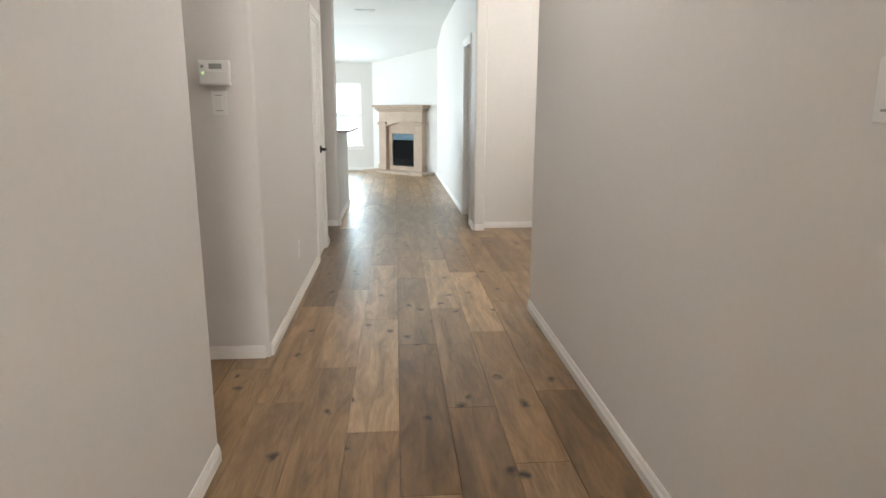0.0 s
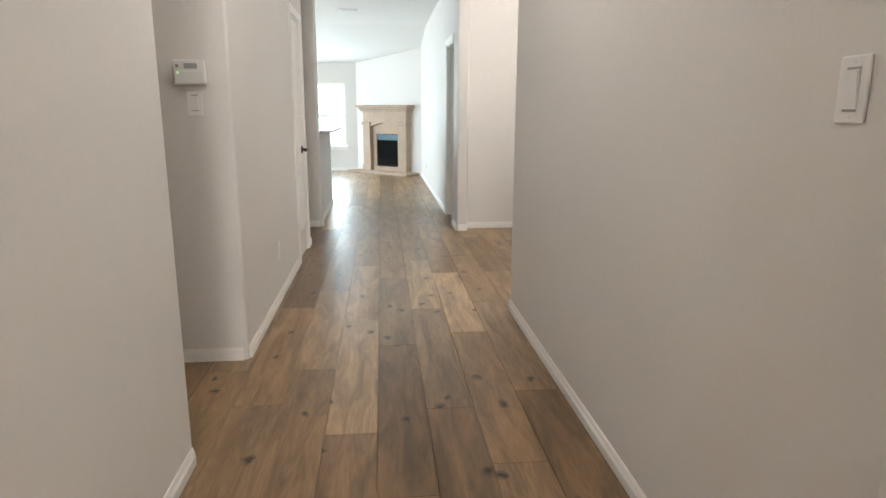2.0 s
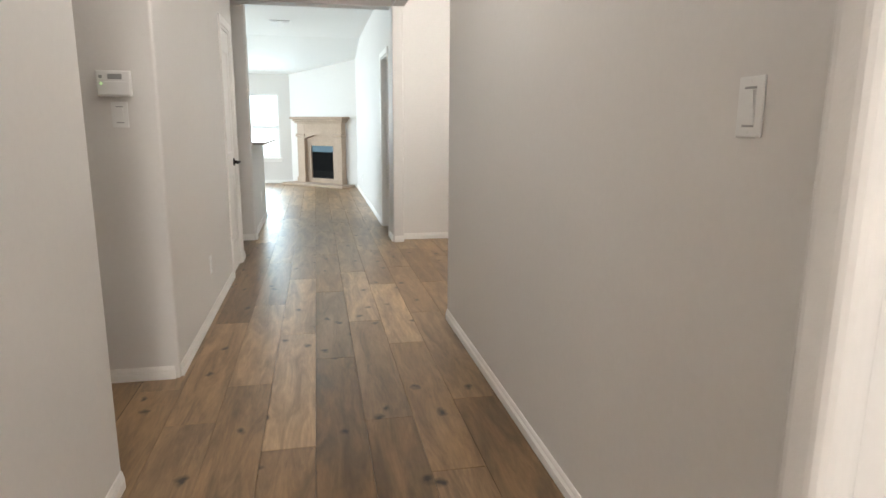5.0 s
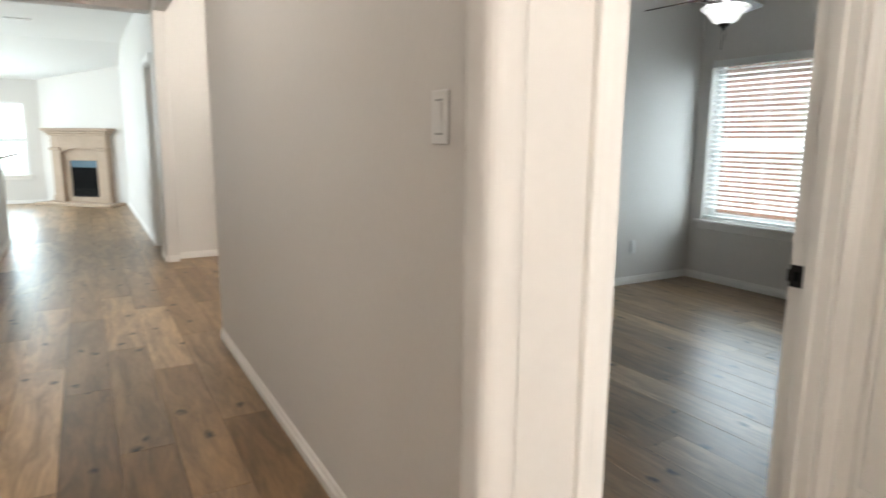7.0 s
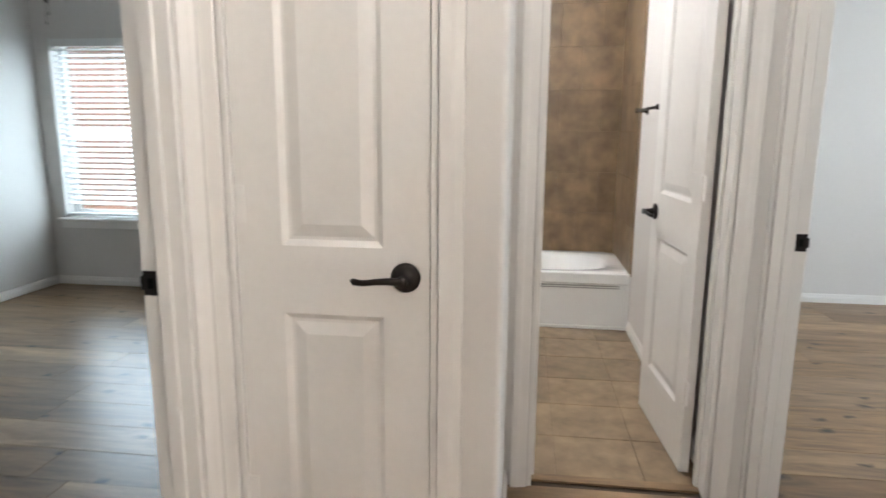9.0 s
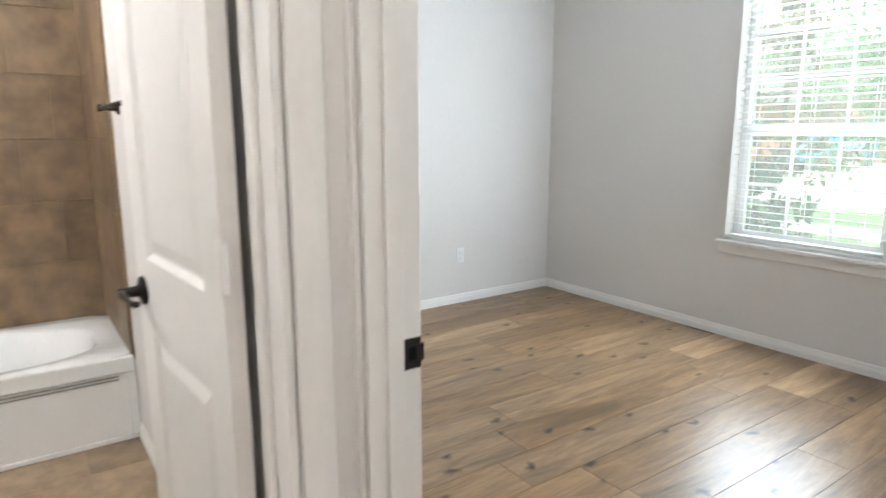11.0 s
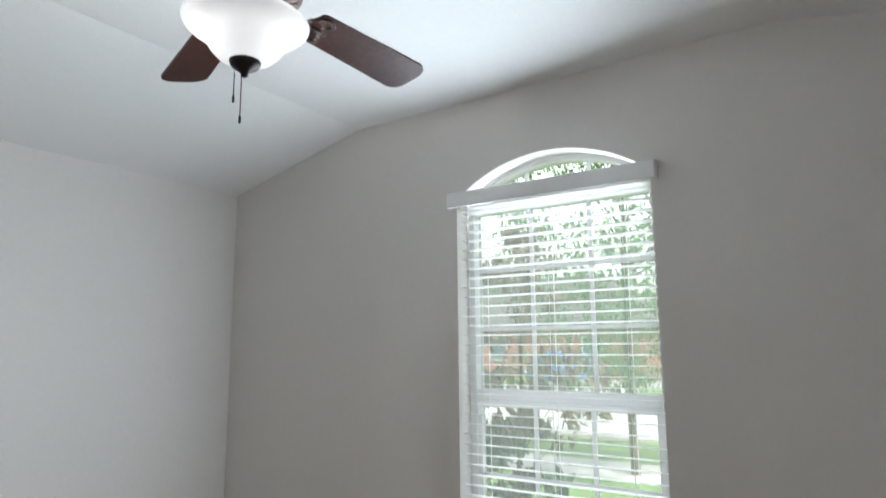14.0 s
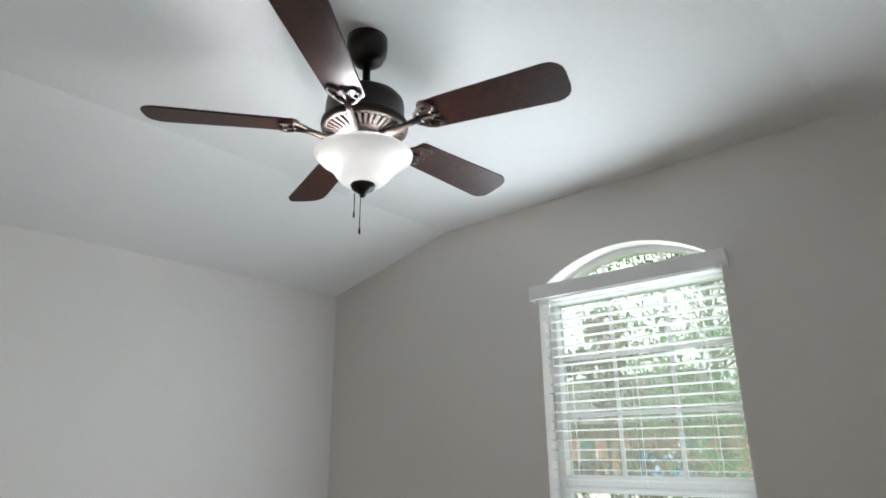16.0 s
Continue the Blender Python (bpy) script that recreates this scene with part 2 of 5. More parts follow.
def glass_mat(glare_veil):
    """A clear pane with a translucent white veil that imitates glare washing out the view."""
    m = bpy.data.materials.new("window_glass")
    m.use_nodes = True
    t = m.node_tree
    t.nodes.clear()
    o = t.nodes.new("ShaderNodeOutputMaterial")
    tr, gl, mx, fr = (t.nodes.new(k) for k in ("ShaderNodeBsdfTransparent", "ShaderNodeBsdfGlossy", "ShaderNodeMixShader", "ShaderNodeFresnel"))
    gl.inputs["Roughness"].default_value = 0.02
    tr.inputs[0].default_value = (0.94, 0.97, 0.96, 1)
    fr.inputs["IOR"].default_value = 1.35
    t.links.new(fr.outputs[0], mx.inputs[0])
    t.links.new(tr.outputs[0], mx.inputs[1])
    t.links.new(gl.outputs[0], mx.inputs[2])
    tl, mx2 = t.nodes.new("ShaderNodeBsdfTranslucent"), t.nodes.new("ShaderNodeMixShader")
    tl.inputs[0].default_value = (0.93, 0.97, 0.97, 1)
    mx2.inputs[0].default_value = glare_veil
    t.links.new(mx.outputs[0], mx2.inputs[1])
    t.links.new(tl.outputs[0], mx2.inputs[2])
    t.links.new(mx2.outputs[0], o.inputs[0])
    return m


M_GLASS = glass_mat(0.18)
M_GLASS_CLEAR = glass_mat(0.04)


# ---- mesh helpers ----
def link(name, bm, material, parent=None, label="", smooth=False):
    bmesh.ops.recalc_face_normals(bm, faces=bm.faces)
    me = bpy.data.meshes.new(name)
    bm.to_mesh(me)
    bm.free()
    if smooth:
        for p in me.polygons:
            p.use_smooth = True
    me.materials.append(material)
    o = new(name, me)
    if parent is not None:
        o.parent = parent
    if label:
        o["label"] = label
    return o


def part(name, bm, material, parent, label="", smooth=False):
    return link(name, bm, material, parent, label, smooth)


def thing(name, m, label, category, group="", kind=""):
    e = new(name)
    e.empty_display_size = 0.05
    e.matrix_world = m
    return tagged(e, label, category, group, kind)


def box(bm, x0, x1, y0, y1, z0, z1, bevel=0.0, seg=1):
    r = bmesh.ops.create_cube(bm, size=1.0, matrix=Matrix.Translation(((x0 + x1) / 2, (y0 + y1) / 2, (z0 + z1) / 2)) @ Matrix.Diagonal((x1 - x0, y1 - y0, z1 - z0, 1)))
    if bevel:
        es = list({e for v in r["verts"] for e in v.link_edges})
        bmesh.ops.bevel(bm, geom=es, offset=bevel, segments=seg, affect="EDGES", profile=0.5)
    return bm


def boxm(*a, **k):
    return box(bmesh.new(), *a, **k)


def prism(bm, x0, x1, y0, y1, z0, z1, rounds="", r=0.02, n=5):
    """An upright block whose corners named in rounds (a: x0 y0, b: x1 y0, c: x1 y1, d: x0 y1) are bullnosed."""
    pts = []
    for k, (cx, cy, sx, sy, a0) in {"a": (x0, y0, 1, 1, 180), "b": (x1, y0, -1, 1, 270), "c": (x1, y1, -1, -1, 0), "d": (x0, y1, 1, -1, 90)}.items():
        if k in rounds:
            for i in range(n + 1):
                a = radians(a0 + 90 * i / n)
                pts.append((cx + sx * r + r * math.cos(a), cy + sy * r + r * math.sin(a)))
        else:
            pts.append((cx, cy))
    lo = [bm.verts.new((x, y, z0)) for x, y in pts]
    hi = [bm.verts.new((x, y, z1)) for x, y in pts]
    bm.faces.new(lo[::-1])
    bm.faces.new(hi)
    for i in range(len(pts)):
        j = (i + 1) % len(pts)
        bm.faces.new((lo[i], lo[j], hi[j], hi[i]))
    return bm


def wall(name, label, *blocks, material=None):
    bm = bmesh.new()
    for b in blocks:
        prism(bm, *b)
    return tagged(link(name, bm, material or M_WALL), label, "wall", kind="structure")


def lathe(bm, profile, n=28, cx=0.0, cy=0.0):
    rings = []
    for r, z in profile:
        if r < 1e-5:
            rings.append([bm.verts.new((cx, cy, z))])
        else:
            rings.append([bm.verts.new((cx + r * math.cos(2 * math.pi * i / n), cy + r * math.sin(2 * math.pi * i / n), z)) for i in range(n)])
    for a, b in zip(rings, rings[1:]):
        for i in range(n):
            j = (i + 1) % n
            q = [a[i % len(a)], a[j % len(a)], b[j % len(b)], b[i % len(b)]]
            u = []
            for v in q:
                if v not in u:
                    u.append(v)
            if len(u) > 2:
                bm.faces.new(u)
    return bm


def tube(bm, pts, r, n=8, taper=None):
    rings = []
    for i, p in enumerate(pts):
        p = Vector(p)
        d = (Vector(pts[min(i + 1, len(pts) - 1)]) - Vector(pts[max(i - 1, 0)])).normalized()
        u = d.orthogonal().normalized() if abs(d.z) > 0.9 else d.cross(Vector((0, 0, 1))).normalized()
        w = d.cross(u)
        rr = r if taper is None else r * taper[i]
        rings.append([bm.verts.new(p + rr * (math.cos(2 * math.pi * k / n) * u + math.sin(2 * math.pi * k / n) * w)) for k in range(n)])
    for a, b in zip(rings, rings[1:]):
        for k in range(n):
            bm.faces.new((a[k], a[(k + 1) % n], b[(k + 1) % n], b[k]))
    bm.faces.new(rings[0][::-1])
    bm.faces.new(rings[-1])
    return bm


def frustum(bm, x0, x1, z0, z1, y_base, y_top, inset):
    """A raised field: its base at y_base, its smaller top at y_top."""
    a = [bm.verts.new(v) for v in ((x0, y_base, z0), (x1, y_base, z0), (x1, y_base, z1), (x0, y_base, z1))]
    i = inset
    b = [bm.verts.new(v) for v in ((x0 + i, y_top, z0 + i), (x1 - i, y_top, z0 + i), (x1 - i, y_top, z1 - i), (x0 + i, y_top, z1 - i))]
    bm.faces.new(b)
    for k in range(4):
        j = (k + 1) % 4
        bm.faces.new((a[k], a[j], b[j], b[k]))
    return bm


BASE_H = 0.068


def baseboard(x0, y0, x1, y1, nx, ny):
    """From one end to the other along a wall; (nx, ny) points into the room."""
    prof = [(0, 0), (0.013, 0), (0.013, 0.036), (0.010, 0.040), (0.0125, 0.045), (0.009, 0.050), (0.008, 0.058), (0.004, BASE_H), (0, BASE_H)]
    bm = bmesh.new()
    A = [bm.verts.new((x0 + nx * d, y0 + ny * d, z)) for d, z in prof]
    B = [bm.verts.new((x1 + nx * d, y1 + ny * d, z)) for d, z in prof]
    n = len(prof)
    for i in range(n):
        j = (i + 1) % n
        bm.faces.new((A[i], A[j], B[j], B[i]))
    bm.faces.new(A[::-1])
    bm.faces.new(B)
    return tagged(link("baseboard", bm, M_TRIM), "white painted moulded baseboard along the wall", "baseboard", kind="structure")


def casing_profile():
    return [(0.0, 0.0), (0.0, 0.008), (0.003, 0.0095), (0.012, 0.0105), (0.026, 0.0125), (0.036, 0.0155), (0.044, 0.016), (0.054, 0.016), (0.0575, 0.013), (0.0575, 0.0)]


def casing(parent, width, height, y, sign, sides="ltr"):
    """Moulded trim round an opening from x=0 to width, standing sign * depth off the plane y."""
    prof = casing_profile()
    n = len(prof)

    def run(pts_a, pts_b, nm):
        bm = bmesh.new()
        A = [bm.verts.new(p) for p in pts_a]
        B = [bm.verts.new(p) for p in pts_b]
        for i in range(n):
            bm.faces.new((A[i], A[(i + 1) % n], B[(i + 1) % n], B[i]))
        bm.faces.new(A)
        bm.faces.new(B)
        part(nm, bm, M_TRIM, parent)

    rev = 0.005
    if "l" in sides:
        run([(-rev - u, y + sign * v, 0) for u, v in prof], [(-rev - u, y + sign * v, height + rev + u) for u, v in prof], "casing")
    if "r" in sides:
        run([(width + rev + u, y + sign * v, 0) for u, v in prof], [(width + rev + u, y + sign * v, height + rev + u) for u, v in prof], "casing")
    if "t" in sides:
        run([(-rev - u, y + sign * v, height + rev + u) for u, v in prof], [(width + rev + u, y + sign * v, height + rev + u) for u, v in prof], "head_casing")


def jambs(parent, width, height, depth, strike="", stop=True):
    """Lining of an opening whose faces lie at y=0 and y=depth."""
    t = 0.018
    for nm, a in (("jamb", (-0.004, t - 0.004, 0, depth, 0, height)), ("jamb", (width - t + 0.004, width + 0.004, 0, depth, 0, height)), ("head_jamb", (t - 0.004, width - t + 0.004, 0, depth, height - t, height))):
        part(nm, boxm(*a, bevel=0.0015), M_TRIM, parent)
    if stop:
        s = 0.011
        for a in ((t - 0.004, t - 0.004 + s, depth - 0.072, depth - 0.040, 0, height - t), (width - t + 0.004 - s, width - t + 0.004, depth - 0.072, depth - 0.040, 0, height - t)):
            part("door_stop", boxm(*a, bevel=0.002), M_TRIM, parent)
    if strike:
        x = width - t + 0.004 if strike == "r" else t - 0.004
        s = -1 if strike == "r" else 1
        z = 0.935
        bm = boxm(min(x, x + s * 0.002), max(x, x + s * 0.002), depth - 0.036, depth - 0.002, z - 0.028, z + 0.028)
        box(bm, min(x - s * 0.003, x + s * 0.004), max(x - s * 0.003, x + s * 0.004), depth - 0.006, depth + 0.004, z - 0.016, z + 0.016, 0.001)
        st = part("strike_plate", bm, M_BLACK, parent, "black metal strike plate")
        # black block stands for the shaded hole in the plate
        part("strike_hole", boxm(min(x, x + s * 0.003), max(x, x + s * 0.003), depth - 0.027, depth - 0.013, z - 0.012, z + 0.012), M_SOOT_SHADE, st)


def door_leaf(parent, w, h, panels=((0.24, 0.83), (1.02, 1.86)), stile=0.105, knob_x=None, lever=1, t=0.035, hinge_x=0.0):
    """A moulded two-panel door from x=0 to w, its middle at y=0."""
    bm = bmesh.new()
    box(bm, 0, stile, -t / 2, t / 2, 0.008, h)
    box(bm, w - stile, w, -t / 2, t / 2, 0.008, h)
    zs = [0.008] + [v for p in panels for v in p] + [h]
    for a, b in zip(zs[::2], zs[1::2]):
        box(bm, stile, w - stile, -t / 2, t / 2, a, b)
    leaf = part("leaf", bm, M_DOOR, parent, "white painted two-panel leaf")
    for z0, z1 in panels:
        bm = bmesh.new()
        x0, x1 = stile, w - stile
        for s in (-1, 1):
            # sloping sticking, flat groove, raised field
            f = s * t / 2
            g = s * (t / 2 - 0.011)
            o = [bm.verts.new(v) for v in ((x0, f, z0), (x1, f, z0), (x1, f, z1), (x0, f, z1))]
            i = 0.014
            q = [bm.verts.new(v) for v in ((x0 + i, g, z0 + i), (x1 - i, g, z0 + i), (x1 - i, g, z1 - i), (x0 + i, g, z1 - i))]
            for k in range(4):
                j = (k + 1) % 4
                bm.faces.new((o[k], o[j], q[j], q[k]))
            i2 = 0.022
            q2 = [bm.verts.new(v) for v in ((x0 + i2, g, z0 + i2), (x1 - i2, g, z0 + i2), (x1 - i2, g, z1 - i2), (x0 + i2, g, z1 - i2))]
            for k in range(4):
                j = (k + 1) % 4
                bm.faces.new((q[k], q[j], q2[j], q2[k]))
            frustum(bm, x0 + i2, x1 - i2, z0 + i2, z1 - i2, g, s * (t / 2 - 0.002), 0.03)
        part("panel", bm, M_DOOR, leaf)
    if knob_x is not None:
        for s in (-1, 1):
            bm = bmesh.new()
            lathe(bm, [(0.0, 0.0), (0.034, 0.0), (0.036, 0.004), (0.034, 0.009), (0.026, 0.012), (0.014, 0.016), (0.0115, 0.05), (0.013, 0.058), (0.0, 0.060)], 24)
            rot = Matrix.Translation((knob_x, s * t / 2, 0.935)) @ Matrix.Rotation(radians(90 if s < 0 else -90), 4, "X")
            bmesh.ops.transform(bm, matrix=rot, verts=bm.verts)
            hd = part("handle", bm, M_BLACK, parent, "oil-rubbed black lever handle", True)
            d = -1 if knob_x > w / 2 else 1
            yl = s * (t / 2 + 0.052)
            bm = tube(bmesh.new(), [(knob_x, yl, 0.935), (knob_x + d * 0.03, yl + s * 0.004, 0.937), (knob_x + d * 0.06, yl + s * 0.003, 0.935), (knob_x + d * 0.09, yl, 0.930), (knob_x + d * 0.112, yl - s * 0.004, 0.931), (knob_x + d * 0.118, yl - s * 0.010, 0.933)], 0.0085, 10, [1.2, 1.0, 0.9, 0.85, 0.95, 0.8])
            part("lever", bm, M_BLACK, hd, "", True)
        ex = w if knob_x > w / 2 else 0.0
        bm = boxm(ex - 0.0012 if ex else -0.0012, ex + 0.0012, -0.0125, 0.0125, 0.935 - 0.028, 0.935 + 0.028)
        box(bm, min(ex, ex + (0.008 if ex else -0.008)), max(ex, ex + (0.008 if ex else -0.008)), -0.008, 0.008, 0.935 - 0.012, 0.935 + 0.012, 0.002)
        part("latch", bm, M_BLACK, leaf, "black latch plate")
    return leaf


def hinge(parent, x, y, z, material=None):
    bm = bmesh.new()
    lathe(bm, [(0.0, -0.048), (0.004, -0.048), (0.006, -0.045), (0.006, 0.045), (0.004, 0.048), (0.0, 0.05)], 10)
    bmesh.ops.translate(bm, vec=(x, y, z), verts=bm.verts)
    box(bm, x - 0.03, x + 0.03, y - 0.002, y + 0.001, z - 0.044, z + 0.044)
    return part("hinge", bm, material or M_TRIM, parent, "white painted hinge")

# ---- the large structure ----
H = 2.75
T0 = 2.045
XR, YA = 0.872, 3.84
WL = "greige painted drywall with light orange-peel texture"
wall("wall_hall_right", WL, (XR, XR + 0.12, 0.765, YA, 0, H, "d"))
wall("wall_niche_north", WL, (0.715, 0.79, 0.572, 0.668, 0, H, "abd", 0.03), (0.79, 0.985, 0.59, 0.765, 0, H), (0.985, 1.72, 0.59, 0.695, T0, H), (1.72, 5.40, 0.59, 0.695, 0, H))
wall("wall_closet", WL, (1.84, 1.95, -0.105, 0.05, 0, H, "a", 0.015), (1.84, 1.95, 0.05, 0.553, T0, H), (1.84, 1.95, 0.553, 0.59, 0, H))
wall("wall_recess", WL, (1.95, 2.55, -0.105, 0.0, 0, H))
wall("wall_bath", WL, (2.55, 2.69, -0.19, 0.04, 0, H), (2.55, 2.69, -0.82, -0.19, T0, H), (2.55, 2.69, -0.935, -0.82, 0, H))
wall("wall_niche_south", WL, (0.86, 1.745, -1.04, -0.935, 0, H, "d"), (1.745, 2.531, -1.04, -0.935, T0, H), (2.531, 2.69, -1.04, -0.935, 0, H), (2.69, 5.60, -1.04, -0.85, 0, H))
wall("wall_hall_front_right", WL, (0.86, 0.98, -4.22, -1.04, 0, H))
wall("wall_bedroom_west", WL, (1.37, 1.49, -4.22, -1.04, 0, H))
wall("wall_bedroom_east", WL, (5.43, 5.60, -4.42, -1.04, 0, H))
wall("wall_bath_east", WL, (5.25, 5.40, -0.85, 0.61, 0, H))
wall("wall_room_east", WL, (5.08, 5.26, 0.695, 2.50, 0, H), (5.08, 5.26, 2.50, 3.57, 0, 0.56), (5.08, 5.26, 2.50, 3.57, 1.96, H), (5.08, 5.26, 3.57, 3.90, 0, H))
wall("wall_room_north", WL, (1.025, 5.08, 3.70, 3.82, 0, H))
wall("wall_nook_east", WL, (2.60, 2.72, 3.90, 6.90, 0, H))
wall("wall_nook_north", WL, (0.97, 2.60, 6.78, 6.90, 0, H))
wall("pier", WL, (0.85, 0.97, 6.63, 6.90, 0, H, "ab"))
wall("wall_living_right", WL, (0.85, 0.97, 6.90, 7.05, 0, H), (0.85, 0.97, 7.05, 7.75, T0, H), (0.85, 0.97, 7.75, 14.1, 0, H))
wall("wall_side_room", WL, (2.60, 2.72, 6.90, 9.0, 0, H), (0.97, 2.60, 9.0, 9.12, 0, H))
wall("wall_far", WL, (-5.40, -1.65, 13.95, 14.15, 0, H), (-1.65, -0.72, 13.95, 14.15, 0, 0.54), (-1.65, -0.72, 13.95, 14.15, 1.87, H), (-0.72, 0.97, 13.95, 14.15, 0, H))
wall("wall_living_left", WL, (-5.52, -5.40, 7.0, 8.6, 0, H), (-5.52, -5.40, 8.6, 13.0, 0, 0.4), (-5.52, -5.40, 8.6, 13.0, 2.3, H), (-5.52, -5.40, 13.0, 14.15, 0, H))
wall("wall_kitchen_south", WL, (-5.40, -0.64, 7.0, 7.12, 0, H, "b"))
wall("half_wall_bar", WL, (-0.78, -0.665, 7.12, 8.90, 0, 1.035, "c"))
wall("wall_hall_left", WL, (-0.79, -0.667, 3.10, 5.28, 0, H, "b", 0.014), (-0.79, -0.667, 5.28, 5.83, T0, H), (-0.79, -0.667, 5.83, 6.08, 0, H, "c"))
wall("wall_keypad", WL, (-2.20, -0.79, 3.10, 3.22, 0, H))
wall("wall_passage_south", WL, (-2.20, -0.79, 5.96, 6.08, 0, H))
wall("wall_passage_west", WL, (-2.32, -2.20, 2.005, 7.0, 0, H))
wall("wall_hall_left_near", WL, (-0.79, -0.667, -4.22, 2.125, 0, H, "c", 0.025), (-2.20, -0.79, 2.005, 2.125, 0, H))
wall("arch_beam_hall", WL, (-0.667, 0.86, 6.66, 6.88, 2.46, H))
wall("arch_beam_left", WL, (-0.79, -0.667, 6.08, 7.0, 2.46, H))
wall("arch_beam_right", WL, (0.86, 0.98, 3.90, 6.63, 2.46, H))

# diagonal chimney breast
bm = boxm(-0.95, 0.95, 0, 0.14, 0, H)
ob = tagged(link("wall_chimney", bm, M_WALL), WL, "wall", kind="structure")
DIAG = Matrix.Translation((0.20, 13.34, 0)) @ Matrix.Rotation(radians(-42), 4, "Z")
ob.matrix_world = DIAG

# street front with the bedroom's arched window opening
WX0, WX1, WZ0, WZS, WRISE = 2.945, 3.835, 0.633, 2.228, 0.158
ARCN = 16


def arch_pts(x0, x1, zs, rise):
    c, hw = (x0 + x1) / 2, (x1 - x0) / 2
    r = (hw * hw + rise * rise) / (2 * rise)
    a = math.asin(hw / r)
    return [(c + r * math.sin(-a + 2 * a * i / ARCN), zs + rise - r + r * math.cos(-a + 2 * a * i / ARCN)) for i in range(ARCN + 1)]


bm = bmesh.new()
prism(bm, -0.79, -0.50, -4.42, -4.22, 0, H)
prism(bm, -0.50, 0.41, -4.42, -4.22, T0, H)
prism(bm, 0.41, WX0, -4.42, -4.22, 0, H)
prism(bm, WX1, 5.43, -4.42, -4.22, 0, H)
prism(bm, WX0, WX1, -4.42, -4.22, 0, WZ0)
AP = arch_pts(WX0, WX1, WZS, WRISE)
for (xa, za), (xb, zb) in zip(AP, AP[1:]):
    q = [[bm.verts.new((x, y, z)) for x, z in ((xa, za), (xb, zb), (xb, H), (xa, H))] for y in (-4.42, -4.22)]
    bm.faces.new(q[0])
    bm.faces.new(q[1])
    bm.faces.new((q[0][0], q[0][1], q[1][1], q[1][0]))
tagged(link("wall_street_front", bm, M_WALL), WL, "wall", kind="structure")


def slab(name, pts, y0, y1, label="white painted textured ceiling", th=0.1):
    """A ceiling folded along y: pts are (x, z)."""
    bm = bmesh.new()
    for (xa, za), (xb, zb) in zip(pts, pts[1:]):
        v = [bm.verts.new(p) for p in ((xa, y0, za), (xb, y0, zb), (xb, y1, zb), (xa, y1, za), (xa, y0, za + th), (xb, y0, zb + th), (xb, y1, zb + th), (xa, y1, za + th))]
        for f in ((3, 2, 1, 0), (4, 5, 6, 7), (0, 1, 5, 4), (1, 2, 6, 5), (2, 3, 7, 6), (3, 0, 4, 7)):
            bm.faces.new([v[i] for i in f])
    bmesh.ops.remove_doubles(bm, verts=bm.verts, dist=0.0005)
    return tagged(link(name, bm, M_CEIL), label, "ceiling", kind="structure")


slab("ceiling_bedroom", [(1.49, 2.473), (2.47, 2.693), (4.45, 2.693), (5.43, 2.473)], -4.22, -1.0, "white textured vaulted ceiling with sloped sides")
slab("ceiling_room", [(0.98, 2.46), (5.08, 2.46)], 0.66, 3.70)
slab("ceiling_bath", [(1.95, 2.44), (5.25, 2.44)], -0.85, 0.61)
slab("ceiling_hall", [(-2.32, H), (2.72, H)], -4.42, 7.06)
slab("ceiling_living", [(-5.52, H), (0.97, H)], 7.06, 11.45)
slab("ceiling_side_room", [(0.97, 2.44), (2.60, 2.44)], 6.90, 9.0)
bm = bmesh.new()
v = [bm.verts.new(p) for p in ((-5.52, 11.45, H), (0.97, 11.45, H), (0.97, 14.15, 2.26), (-5.52, 14.15, 2.26), (-5.52, 11.45, H + 0.1), (0.97, 11.45, H + 0.1), (0.97, 14.15, H + 0.1), (-5.52, 14.15, H + 0.1))]
for f in ((0, 1, 2, 3), (4, 5, 6, 7), (0, 1, 5, 4), (1, 2, 6, 5), (2, 3, 7, 6), (3, 0, 4, 7)):
    bm.faces.new([v[i] for i in f])
tagged(link("ceiling_living_slope", bm, M_CEIL), "white painted sloping ceiling over the fireplace", "ceiling", kind="structure")
# unseen roof over all, so that no daylight leaks in; its long eave shades the far window
bm = boxm(-6.2, 6.2, -4.8, 15.8, 2.96, 3.1)
tagged(link("roof_deck", bm, M_ROOF), "unseen roof slab that keeps sun and sky out of the rooms", "roof", kind="structure")

